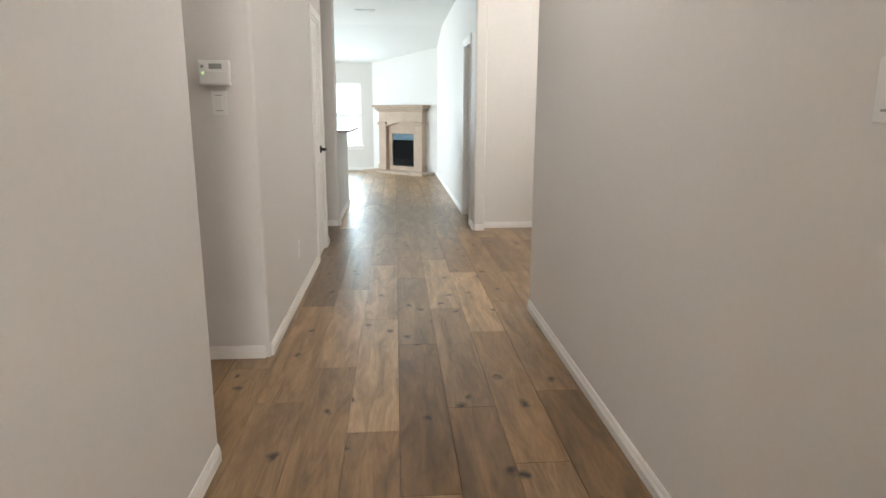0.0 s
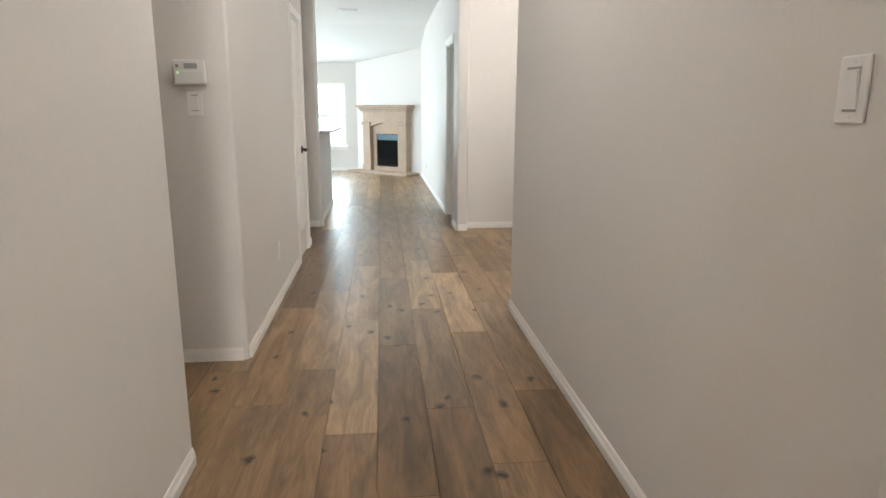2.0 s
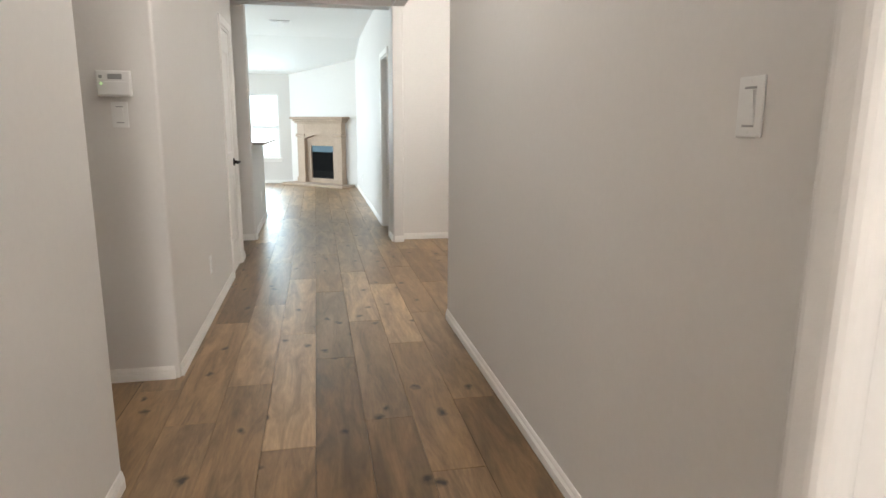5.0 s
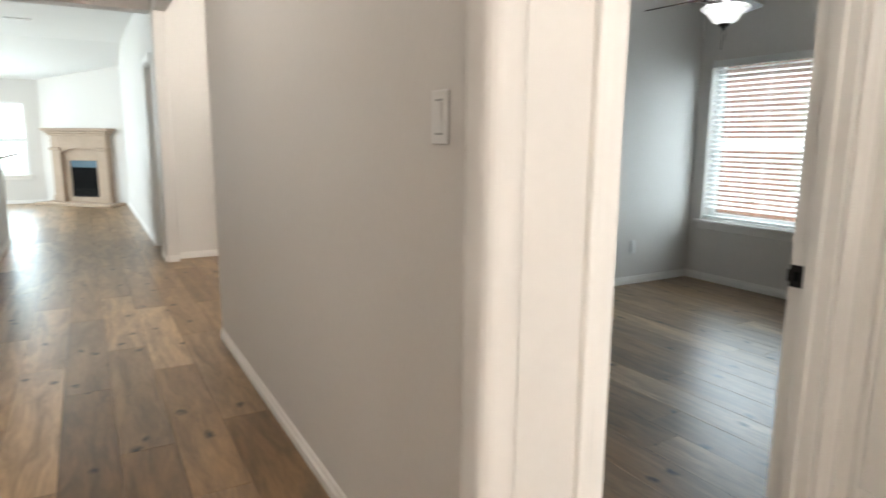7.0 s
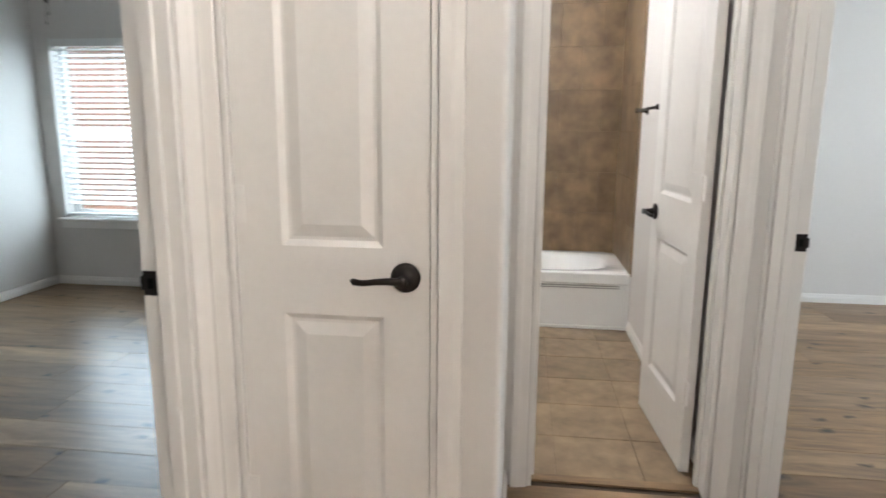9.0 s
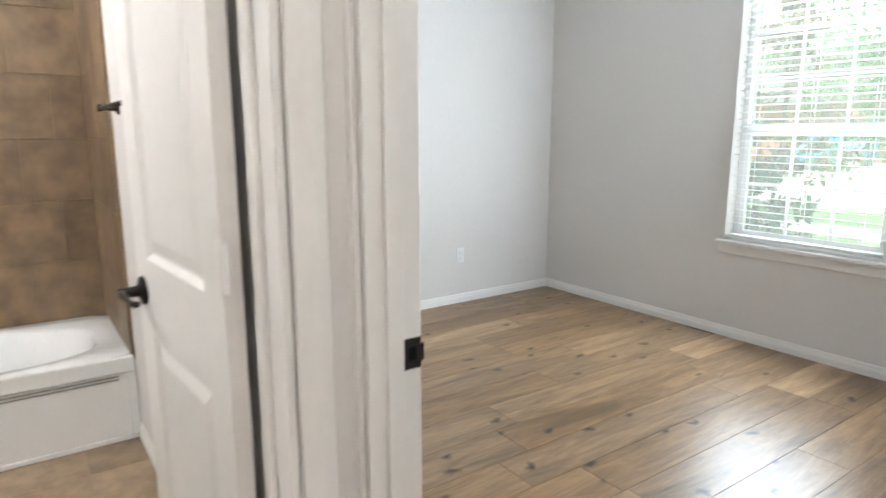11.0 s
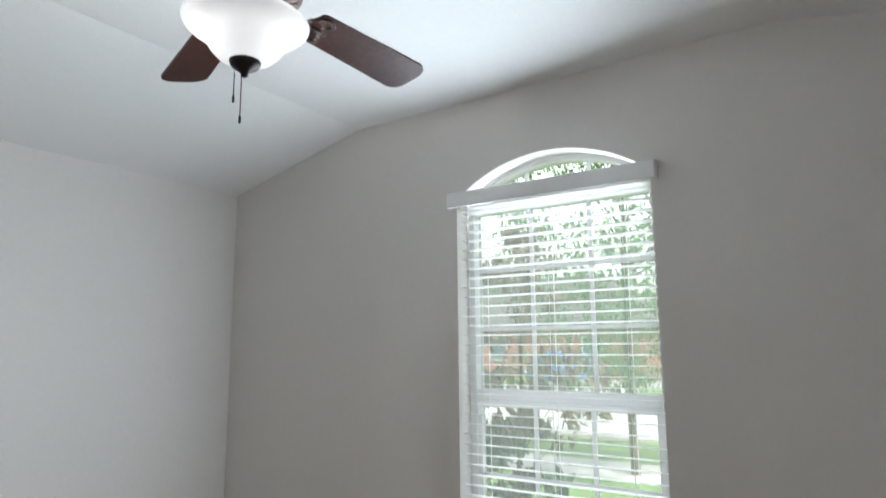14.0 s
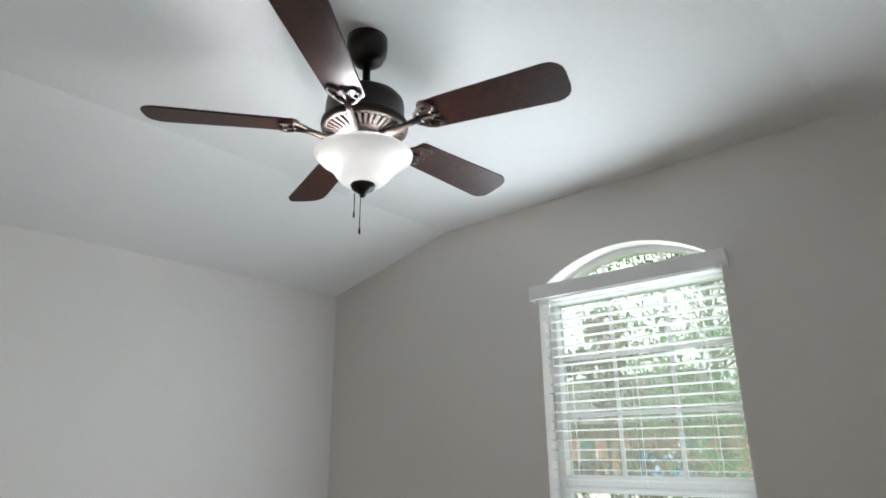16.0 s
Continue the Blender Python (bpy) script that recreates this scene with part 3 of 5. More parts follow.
# baseboards
for a in ((XR, 0.79, XR, YA - 0.02, -1, 0), (XR + 0.12, YA + 0.12, 2.60, YA + 0.12, 0, 1), (0.97, 6.78, 2.60, 6.78, 0, -1), (0.862, 6.63, 0.96, 6.63, 0, -1), (0.85, 6.65, 0.85, 6.98, -1, 0),
          (0.85, 7.82, 0.85, 12.70, -1, 0), (-5.40, 13.95, -0.45, 13.95, 0, -1), (-0.667, 3.125, -0.667, 5.21, 1, 0), (-0.667, 5.90, -0.667, 6.06, 1, 0), (-2.20, 3.10, -0.69, 3.10, 0, -1),
          (-0.667, -4.22, -0.667, 2.10, 1, 0), (-2.2, 2.125, -0.69, 2.125, 0, 1), (-0.78, 7.0, -0.66, 7.0, 0, -1), (-0.665, 7.12, -0.665, 8.88, 1, 0), (-0.64, 7.02, -0.64, 7.12, 1, 0), (-0.78, 8.90, -0.69, 8.90, 0, 1),
          (0.88, -0.935, 1.68, -0.935, 0, 1), (1.86, -0.105, 2.53, -0.105, 0, -1), (0.80, 0.59, 0.92, 0.59, 0, -1),
          (5.08, 0.695, 5.08, 3.70, -1, 0), (0.98, 3.70, 5.08, 3.70, 0, -1), (0.98, 0.8, 0.98, 3.70, 1, 0),
          (5.43, -4.22, 5.43, -1.07, -1, 0), (1.49, -4.22, 5.43, -4.22, 0, 1), (1.49, -4.22, 1.49, -1.07, 1, 0), (2.60, -1.04, 5.43, -1.04, 0, -1),
          (2.69, -0.85, 4.46, -0.85, 0, 1), (0.86, -4.22, 0.86, -0.98, -1, 0), (2.60, 3.90, 2.60, 6.78, -1, 0)):
    baseboard(*a)


# ---- doors ----
def frame_thing(name, m, w, depth, label, strike="", front="ltr", back="ltr", stop=True):
    e = thing(name, m, label, "door frame", kind="structure")
    jambs(e, w, T0, depth, strike, stop)
    casing(e, w, T0, 0.0, -1, front)
    casing(e, w, T0, depth, 1, back)
    return e


RZ = lambda x, y, a: Matrix.Translation((x, y, 0)) @ Matrix.Rotation(radians(a), 4, "Z")
# room door: faces of the wall at y 0.61 and 0.73, the leaf swung into the room
frame_thing("door_frame_1", RZ(0.985, 0.59, 0), 0.735, 0.105, "white painted door frame with black strike plate", "r", "ltr")
e = thing("door_1", RZ(1.01, 0.745, 94), "white two-panel door swung open against the wall", "door", kind="structure")
door_leaf(e, 0.70, 2.02, knob_x=0.64)
# closet door in the wall at x 1.84, faces -x: local x runs to -y
frame_thing("door_frame_2", RZ(1.84, 0.553, -90), 0.503, 0.11, "white painted closet door frame", "", "ltr", "t", False)
e = thing("door_2", RZ(1.868, 0.536, -90), "narrow white two-panel closet door, closed, with black lever", "door", kind="structure")
door_leaf(e, 0.469, 2.022, ((0.28, 0.835), (1.003, 1.87)), 0.111, 0.412)
for z in (0.35, 1.1, 1.8):
    hinge(e, -0.006, -0.02, z)
# bath door, hinged at the far side and swung in
frame_thing("door_frame_3", RZ(2.55, -0.19, -90), 0.63, 0.14, "white painted bathroom door frame", "")
e = thing("door_3", RZ(2.716, -0.780, 4.0), "white two-panel bathroom door swung open inwards", "door", kind="structure")
door_leaf(e, 0.61, 2.02, knob_x=0.55)
for z in (0.33, 1.085, 1.8):
    hinge(e, -0.006, 0.019, z)
# bedroom door frame in the wall at y -0.95, the leaf swung into the bedroom
frame_thing("door_frame_4", RZ(2.531, -0.935, 180), 0.786, 0.105, "white painted bedroom door frame with black strike plate", "l", "ltr")
e = thing("door_4", RZ(1.735, -1.095, -96), "white two-panel bedroom door swung open against the wall", "door", kind="structure")
door_leaf(e, 0.73, 2.02, knob_x=0.67)
# hall closet door in the wall at x -0.667 (faces +x)
frame_thing("door_frame_5", RZ(-0.667, 5.28, 90), 0.55, 0.123, "white painted closet door frame", "", "ltr", "t", False)
e = thing("door_5", RZ(-0.695, 5.298, 90), "white two-panel hall closet door, closed, with black lever", "door", kind="structure")
door_leaf(e, 0.512, 2.022, stile=0.09, knob_x=0.455)
# opening at the living room's side
frame_thing("door_frame_6", RZ(0.85, 7.75, -90), 0.70, 0.12, "white painted door frame beside the living room", "l")
# solid front door behind the walk, out of view
frame_thing("door_frame_7", RZ(-0.50, -4.42, 0), 0.91, 0.20, "white painted front door frame", "", "ltr", "ltr", False)
e = thing("door_7", RZ(-0.48, -4.34, 0), "unseen solid white panelled front door behind the hall", "door", kind="structure")
door_leaf(e, 0.87, 2.02, knob_x=0.8)


# ---- windows, blinds ----
def grid_bars(parent, x0, x1, z0, z1, cols, rows, y, w=0.018):
    for i in range(1, cols):
        x = x0 + (x1 - x0) * i / cols
        part("muntin", boxm(x - w / 2, x + w / 2, y - 0.006, y + 0.006, z0, z1), M_VINYL, parent)
    for j in range(1, rows):
        z = z0 + (z1 - z0) * j / rows
        part("muntin", boxm(x0, x1, y - 0.005, y + 0.005, z - w / 2, z + w / 2), M_VINYL, parent)


def sash_window(name, m, w, z0, z1, zm, label, cols=3, rows=2, top_rows=2, reveal=0.10):
    """Local x along the wall, y=0 the room face, +y outwards."""
    e = thing(name, m, label, "window", kind="structure")
    f, y0, y1 = 0.032, reveal, reveal + 0.07
    bm = boxm(0, f, y0, y1, z0, z1)
    box(bm, w - f, w, y0, y1, z0, z1)
    box(bm, f, w - f, y0, y1, z1 - f, z1)
    box(bm, f, w - f, y0, y1, z0, z0 + f)
    part("window_frame", bm, M_VINYL, e, "white vinyl frame")
    part("meeting_rail", boxm(f, w - f, y0 + 0.005, y1 - 0.01, zm - 0.025, zm + 0.025, bevel=0.003), M_VINYL, e)
    s = 0.025
    bm = boxm(f, f + s, y0 + 0.004, y0 + 0.034, z0 + f, zm - 0.025)
    box(bm, w - f - s, w - f, y0 + 0.004, y0 + 0.034, z0 + f, zm - 0.025)
    box(bm, f + s, w - f - s, y0 + 0.004, y0 + 0.034, z0 + f, z0 + f + s)
    box(bm, f + s, w - f - s, y0 + 0.004, y0 + 0.034, zm - 0.025 - s, zm - 0.025)
    sa = part("lower_sash", bm, M_VINYL, e)
    if cols > 1:
        grid_bars(e, f + s, w - f - s, z0 + f + s, zm - 0.025 - s, cols, rows, y0 + 0.02)
        grid_bars(e, f, w - f, zm + 0.025, z1 - f, cols, top_rows, y0 + 0.045)
    for nm, a in (("pane", (f, w - f, y0 + 0.018, y0 + 0.022, z0 + f, zm)), ("pane", (f, w - f, y0 + 0.043, y0 + 0.047, zm, z1 - f))):
        p = part(nm, boxm(*a), M_GLASS, e, "clear glass pane")
        p.visible_shadow = False
    bm = boxm(-0.045, w + 0.045, -0.045, 0.0, z0 - 0.024, z0 - 0.001, bevel=0.006, seg=2)
    box(bm, 0.001, w - 0.001, -0.002, reveal, z0 - 0.022, z0 - 0.001)
    part("window_sill", bm, M_TRIM, e, "white painted sill")
    bm = boxm(-0.03, w + 0.03, -0.016, -0.001, z0 - 0.085, z0 - 0.024, bevel=0.004, seg=2)
    part("apron", bm, M_TRIM, e)
    return e


def blind(m, w, z0, z1, label, pitch=0.043, tilt=-6, valance=0.07, yv=-0.045, over=0.02, ys=0.035):
    e = thing("window_blind", m, label, "blind")
    bm = boxm(-over, w + over, yv, yv + 0.012, z1, z1 + valance, bevel=0.003, seg=2)
    box(bm, -over, -over + 0.01, yv + 0.012, -0.002, z1, z1 + valance)
    box(bm, w + over - 0.01, w + over, yv + 0.012, -0.002, z1, z1 + valance)
    part("valance", bm, M_BLIND, e, "white moulded valance")
    part("head_rail", boxm(0.01, w - 0.01, ys - 0.022, ys + 0.022, z1 + 0.005, z1 + 0.045), M_BLIND, e)
    n = int((z1 - z0 - 0.03) / pitch)
    bm = bmesh.new()
    prof = [(-0.021, -0.0012), (0.0, 0.0002), (0.021, -0.0012), (0.021, 0.0006), (0.0, 0.0020), (-0.021, 0.0006)]
    A = [bm.verts.new((0.012, y, z)) for y, z in prof]
    B = [bm.verts.new((w - 0.012, y, z)) for y, z in prof]
    for i in range(6):
        bm.faces.new((A[i], A[(i + 1) % 6], B[(i + 1) % 6], B[i]))
    bm.faces.new(A)
    bm.faces.new(B)
    first = part("slat", bm, M_BLIND, e)
    for i in range(n):
        s = first if i == 0 else new("slat", first.data)
        s.parent = e
        s.matrix_basis = Matrix.Translation((0, ys, z1 - 0.02 - i * pitch)) @ Matrix.Rotation(radians(tilt + random.uniform(-1, 1)), 4, "X")
    part("bottom_rail", boxm(0.012, w - 0.012, ys - 0.025, ys + 0.025, z0, z0 + 0.016, bevel=0.003), M_BLIND, e)
    for x in (w * 0.14, w * 0.5, w * 0.86):
        bm = tube(bmesh.new(), [(x, ys - 0.026, z0 + 0.01), (x, ys - 0.026, z1)], 0.0012, 5)
        tube(bm, [(x, ys + 0.026, z0 + 0.01), (x, ys + 0.026, z1)], 0.0012, 5)
        part("ladder_cord", bm, M_BLIND, e)
    bm = tube(bmesh.new(), [(w * 0.07, ys - 0.04, z1 + 0.01), (w * 0.072, ys - 0.042, z1 - 0.6)], 0.004, 6)
    part("tilt_wand", bm, M_BLIND, e)
    return e


# bedroom window: local x runs to -x world (seen from inside, facing -y)
MB = RZ(WX1, -4.22, 180)
e = sash_window("window_1", MB, WX1 - WX0, WZ0, 2.198, 1.333, "white arched single-hung window with grilles between panes", 3, 2, 3)
# arched head
AW = WX1 - WX0
bm = bmesh.new()
outer = arch_pts(0, AW, WZS, WRISE)
inner = arch_pts(0.03, AW - 0.03, WZS, WRISE - 0.028)
for y0, y1, o_, i_ in ((0.10, 0.17, outer, inner),):
    for k in range(ARCN):
        q = [[bm.verts.new((x, y, z)) for x, z in (o_[k], o_[k + 1], i_[k + 1], i_[k])] for y in (y0, y1)]
        for f in (q[0], q[1], (q[0][2], q[0][3], q[1][3], q[1][2]), (q[0][0], q[0][1], q[1][1], q[1][0])):
            bm.faces.new(f)
part("arched_head", bm, M_VINYL, e, "white arched vinyl head")
bm = bmesh.new()
lining = arch_pts(0.004, AW - 0.004, WZS - 0.002, WRISE - 0.003)
for k in range(ARCN):
    q = [[bm.verts.new((x, y, z)) for x, z in (outer[k], outer[k + 1], lining[k + 1], lining[k])] for y in (-0.002, 0.10)]
    for f in (q[0], q[1], (q[0][2], q[0][3], q[1][3], q[1][2])):
        bm.faces.new(f)
part("arch_lining", bm, M_TRIM, e, "white painted arched reveal")
bm = bmesh.new()
bm.faces.new([bm.verts.new((x, 0.14, z)) for x, z in inner + [(AW - 0.03, 2.198), (0.03, 2.198)]])
p = part("arched_pane", bm, M_GLASS_CLEAR, e)
p.visible_shadow = False
for x in (AW / 3, 2 * AW / 3):
    part("muntin", boxm(x - 0.009, x + 0.009, 0.134, 0.146, 2.198, WZS + WRISE - 0.045), M_VINYL, e)
blind(MB, AW, WZ0 + 0.02, 2.178, "white faux-wood blind with open slats and a projecting valance", tilt=-5, over=0.028)
# other room's window, looking east
ME = RZ(5.08, 3.57, -90)
sash_window("window_2", ME, 1.07, 0.56, 1.96, 1.25, "white vinyl single-hung window with a white sill", 1, 1, 1)
blind(ME, 1.07, 0.58, 1.90, "white faux-wood blind lowered with half-closed slats", tilt=24, over=-0.004, yv=0.004)
# living room windows
ML = RZ(-1.65, 13.95, 0)
sash_window("window_3", ML, 0.93, 0.54, 1.87, 1.2, "white vinyl single-hung window beside the fireplace", 1, 1, 1)
# assumed left-hand windows, added as the source of the room's daylight
for i in range(4):
    sash_window("window_4", RZ(-5.40, 8.6 + i * 1.1, 90), 1.1, 0.40, 2.30, 1.35, "assumed tall white vinyl window, out of view, letting daylight in", 1, 1, 1, 0.03)

# ---- ceiling fans ----
def fan(x, y, zc, zb, radius, turn, label, material=None):
    """A five-bladed fan: zc the ceiling, zb the blades' height."""
    e = thing("ceiling_fan", Matrix.Translation((x, y, 0)), label, "ceiling fan")
    part("canopy", lathe(bmesh.new(), [(0.0, zc), (0.062, zc), (0.063, zc - 0.03), (0.060, zc - 0.055), (0.048, zc - 0.080), (0.026, zc - 0.094), (0.0, zc - 0.096)], 32), M_BLACK, e, "dark bronze canopy", True)
    part("downrod", lathe(bmesh.new(), [(0.0, zc - 0.08), (0.012, zc - 0.08), (0.012, zb + 0.13), (0.022, zb + 0.125), (0.024, zb + 0.105), (0.0, zb + 0.105)], 14), M_BLACK, e, "", True)
    # drum, then a rolled edge and a shallow cone that carries the vents
    bm = lathe(bmesh.new(), [(0.0, zb + 0.112), (0.085, zb + 0.110), (0.104, zb + 0.104), (0.114, zb + 0.092), (0.117, zb + 0.075), (0.117, zb + 0.030), (0.121, zb + 0.026), (0.127, zb + 0.020), (0.129, zb + 0.010), (0.126, zb + 0.002), (0.118, zb - 0.002)], 48)
    motor = part("motor_housing", bm, M_BLACK, e, "dark bronze motor housing", True)
    # black cone puts the shade behind the vent ribs into colour
    part("vent_well", lathe(bmesh.new(), [(0.120, zb + 0.006), (0.070, zb - 0.006), (0.0, zb - 0.006)], 48), M_SOOT_SHADE, motor)
    part("vent_rim", lathe(bmesh.new(), [(0.118, zb + 0.002), (0.127, zb + 0.004), (0.126, zb - 0.002), (0.117, zb - 0.006), (0.112, zb - 0.004), (0.113, zb + 0.002)], 48), M_BRONZE, motor, "rubbed bronze rim", True)
    part("vent_hub", lathe(bmesh.new(), [(0.076, zb - 0.004), (0.080, zb - 0.012), (0.076, zb - 0.019), (0.070, zb - 0.020), (0.066, zb - 0.017), (0.060, zb - 0.022), (0.0, zb - 0.022)], 40), M_BRONZE, motor, "rubbed bronze hub ring", True)
    for i in range(36):
        a = 2 * math.pi * i / 36
        bm = boxm(0.072, 0.118, -0.0048, 0.0048, -0.004, 0.004, bevel=0.002)
        bmesh.ops.transform(bm, matrix=Matrix.Rotation(a, 4, "Z") @ Matrix.Translation((0, 0, zb - 0.031)) @ Matrix.Rotation(radians(-13), 4, "Y"), verts=bm.verts)
        part("vent_rib", bm, M_BRONZE, motor)
    zs = zb - 0.078
    part("switch_housing", lathe(bmesh.new(), [(0.0, zb - 0.022), (0.052, zb - 0.022), (0.056, zb - 0.030), (0.054, zb - 0.052), (0.040, zb - 0.060), (0.016, zb - 0.064), (0.008, zb - 0.085), (0.008, zs - 0.09), (0.0, zs - 0.09)], 32), M_BLACK, e, "", True)
    # bell shade, a thin shell open at the top
    prof = [(0.139, zs), (0.143, zs - 0.004), (0.141, zs - 0.011), (0.131, zs - 0.021), (0.114, zs - 0.031), (0.099, zs - 0.043), (0.088, zs - 0.057), (0.078, zs - 0.073), (0.064, zs - 0.088), (0.040, zs - 0.097), (0.0, zs - 0.100)]
    bm = lathe(bmesh.new(), prof + [(max(0.0, r - 0.004), z + 0.003) for r, z in prof[::-1]], 48)
    part("shade", bm, material or M_SHADE, e, "lit frosted alabaster glass bell shade", True)
    zf = zs - 0.098
    part("finial", lathe(bmesh.new(), [(0.0, zf + 0.01), (0.034, zf + 0.004), (0.036, zf - 0.002), (0.031, zf - 0.013), (0.016, zf - 0.023), (0.008, zf - 0.029), (0.009, zf - 0.034), (0.0, zf - 0.040)], 28), M_BLACK, e, "dark bronze finial", True)
    for dx, ln in ((0.0, 0.11), (0.026, 0.055)):
        bm = tube(bmesh.new(), [(dx, 0.008, zf - 0.02), (dx, 0.008, zf - 0.02 - ln)], 0.0013, 6)
        lathe(bm, [(0.0, zf - 0.02 - ln), (0.003, zf - 0.024 - ln), (0.003, zf - 0.038 - ln), (0.0, zf - 0.042 - ln)], 8, dx, 0.008)
        part("pull_chain", bm, M_BRONZE, e)
    for i in range(5):
        m = Matrix.Translation((0, 0, zb)) @ Matrix.Rotation(radians(turn + 72 * i), 4, "Z")
        tiltm = m @ Matrix.Rotation(radians(-13), 4, "X")
        r0, r1, w0, w1 = 0.185, radius, 0.055, 0.070
        out = []
        for k in range(7):
            a = radians(90 + 180 * k / 6)
            out.append((r0 + 0.02 + 0.02 * math.cos(a), w0 * math.sin(a)))
        c = 0.045
        for k in range(5):
            a = radians(-90 + 90 * k / 4)
            out.append((r1 - c + c * math.cos(a), -w1 + c + c * math.sin(a)))
        for k in range(5):
            a = radians(90 * k / 4)
            out.append((r1 - c + c * math.cos(a), w1 - c + c * math.sin(a)))
        bm = bmesh.new()
        lo = [bm.verts.new((px, py, -0.003)) for px, py in out]
        hi = [bm.verts.new((px, py, 0.003)) for px, py in out]
        bm.faces.new(lo)
        bm.faces.new(hi)
        for k in range(len(out)):
            j = (k + 1) % len(out)
            bm.faces.new((lo[k], lo[j], hi[j], hi[k]))
        bmesh.ops.transform(bm, matrix=tiltm, verts=bm.verts)
        bl = part("blade", bm, M_BLADE_B, e, "dark reddish walnut blade")
        # blade iron: arm and open scroll bracket
        bm = tube(bmesh.new(), [(0.050, 0, -0.030), (0.11, 0, -0.030), (0.155, 0, -0.016), (0.185, 0, -0.009)], 0.010, 8, [1.1, 0.9, 0.9, 1.2])
        for s in (-1, 1):
            tube(bm, [(0.165, 0, -0.010), (0.178, s * 0.022, -0.008), (0.200, s * 0.040, -0.006), (0.225, s * 0.047, -0.006), (0.243, s * 0.036, -0.006), (0.236, s * 0.020, -0.006), (0.220, s * 0.014, -0.006), (0.232, 0, -0.006)], 0.0055, 6)
        tube(bm, [(0.185, 0, -0.009), (0.215, 0, -0.007), (0.245, 0, -0.006)], 0.006, 6)
        for px, py in ((0.205, 0.03), (0.205, -0.03), (0.235, 0.0)):
            lathe(bm, [(0.0, -0.013), (0.006, -0.012), (0.007, -0.006), (0.0, -0.004)], 8, px, py)
        bmesh.ops.transform(bm, matrix=tiltm, verts=bm.verts)
        part("blade_iron", bm, M_BRONZE, bl, "bronze scrolled blade bracket", True)
    return e


fan(3.438, -2.697, 2.693, 2.377, 0.612, 196.0, "dark bronze five-blade ceiling fan with lit frosted bell light")
fan(3.70, 2.45, 2.46, 2.155, 0.60, 20.0, "dark five-blade ceiling fan with lit frosted bowl light")


# ---- wall plates and small fixtures ----
def plate(m, kind, label):
    """A cover plate, local y=0 the wall, -y into the room, centred on the origin."""
    e = thing("wall_switch" if kind == "rocker" else "wall_outlet", m, label, "light switch" if kind == "rocker" else "power outlet", "light switches" if kind == "rocker" else "wall outlets")
    part("cover_plate", boxm(-0.036, 0.036, -0.006, 0.0, -0.058, 0.058, bevel=0.003, seg=2), M_PLASTIC, e)
    if kind == "rocker":
        bm = boxm(-0.0165, 0.0165, -0.0075, -0.0055, -0.0335, 0.0335)
        f = part("rocker_frame", bm, M_PLASTIC, e)
        bm = bmesh.new()
        v = [bm.verts.new(p) for p in ((-0.0145, -0.0075, -0.031), (0.0145, -0.0075, -0.031), (0.0145, -0.009, 0.0), (-0.0145, -0.009, 0.0), (0.0145, -0.0125, 0.031), (-0.0145, -0.0125, 0.031), (-0.0145, -0.0055, 0.031), (0.0145, -0.0055, 0.031), (-0.0145, -0.0055, -0.031), (0.0145, -0.0055, -0.031))]
        for q in ((0, 1, 2, 3), (3, 2, 4, 5), (5, 4, 7, 6), (8, 9, 1, 0), (0, 3, 5, 6, 8), (1, 9, 7, 4, 2)):
            bm.faces.new([v[i] for i in q])
        part("rocker", bm, M_PLASTIC, e)
        # grey strips stand for the shaded gaps above and below the rocker
        for z in (-0.036, 0.036):
            part("gap", boxm(-0.0165, 0.0165, -0.0068, -0.005, z - 0.0022, z + 0.0022), M_GREY_PLASTIC_SHADE, e)
    elif kind == "duplex":
        for z in (-0.02, 0.02):
            r = part("receptacle", boxm(-0.0165, 0.0165, -0.008, -0.005, z - 0.0145, z + 0.0145, bevel=0.002), M_PLASTIC, e)
            # grey blocks stand for the shaded holes of the outlet
            bm = boxm(-0.007, -0.005, -0.0085, -0.0078, z - 0.003, z + 0.006)
            box(bm, 0.005, 0.007, -0.0085, -0.0078, z - 0.003, z + 0.005)
            box(bm, -0.002, 0.002, -0.0085, -0.0078, z - 0.010, z - 0.006)
            part("slots", bm, M_GREY_PLASTIC_SHADE, r)
    for z in ((-0.048, 0.048) if kind == "rocker" else (0.0,)):
        bm = boxm(-0.0025, 0.0025, -0.0072, -0.0055, z - 0.0025, z + 0.0025, bevel=0.001)
        part("screw", bm, M_PLASTIC, e)
    return e


def at_wall(x, y, z, a):
    return Matrix.Translation((x, y, z)) @ Matrix.Rotation(radians(a), 4, "Z")


plate(at_wall(XR, 0.999, 1.311, -90), "rocker", "white rocker light switch on the hall wall")
plate(at_wall(-0.836, 3.10, 1.309, 0), "rocker", "white rocker light switch below the alarm keypad")
plate(at_wall(-0.667, 4.18, 0.35, 90), "duplex", "white duplex outlet low on the hall wall")
plate(at_wall(5.43, -3.29, 0.373, -90), "duplex", "white duplex outlet low on the bedroom wall")
plate(at_wall(2.845, -4.22, 0.433, 180), "duplex", "white duplex outlet below and beside the bedroom window")
plate(at_wall(4.36, 3.70, 0.335, 0), "duplex", "white duplex outlet low on the room wall")
plate(at_wall(0.85, 11.3, 0.33, -90), "duplex", "white duplex outlet on the living room wall")
plate(at_wall(-0.665, 8.2, 0.36, 90), "duplex", "white duplex outlet on the half wall")

# alarm keypad
e = thing("alarm_keypad", at_wall(-0.845, 3.10, 1.448, 0), "white plastic alarm keypad with grey display and green light", "keypad")
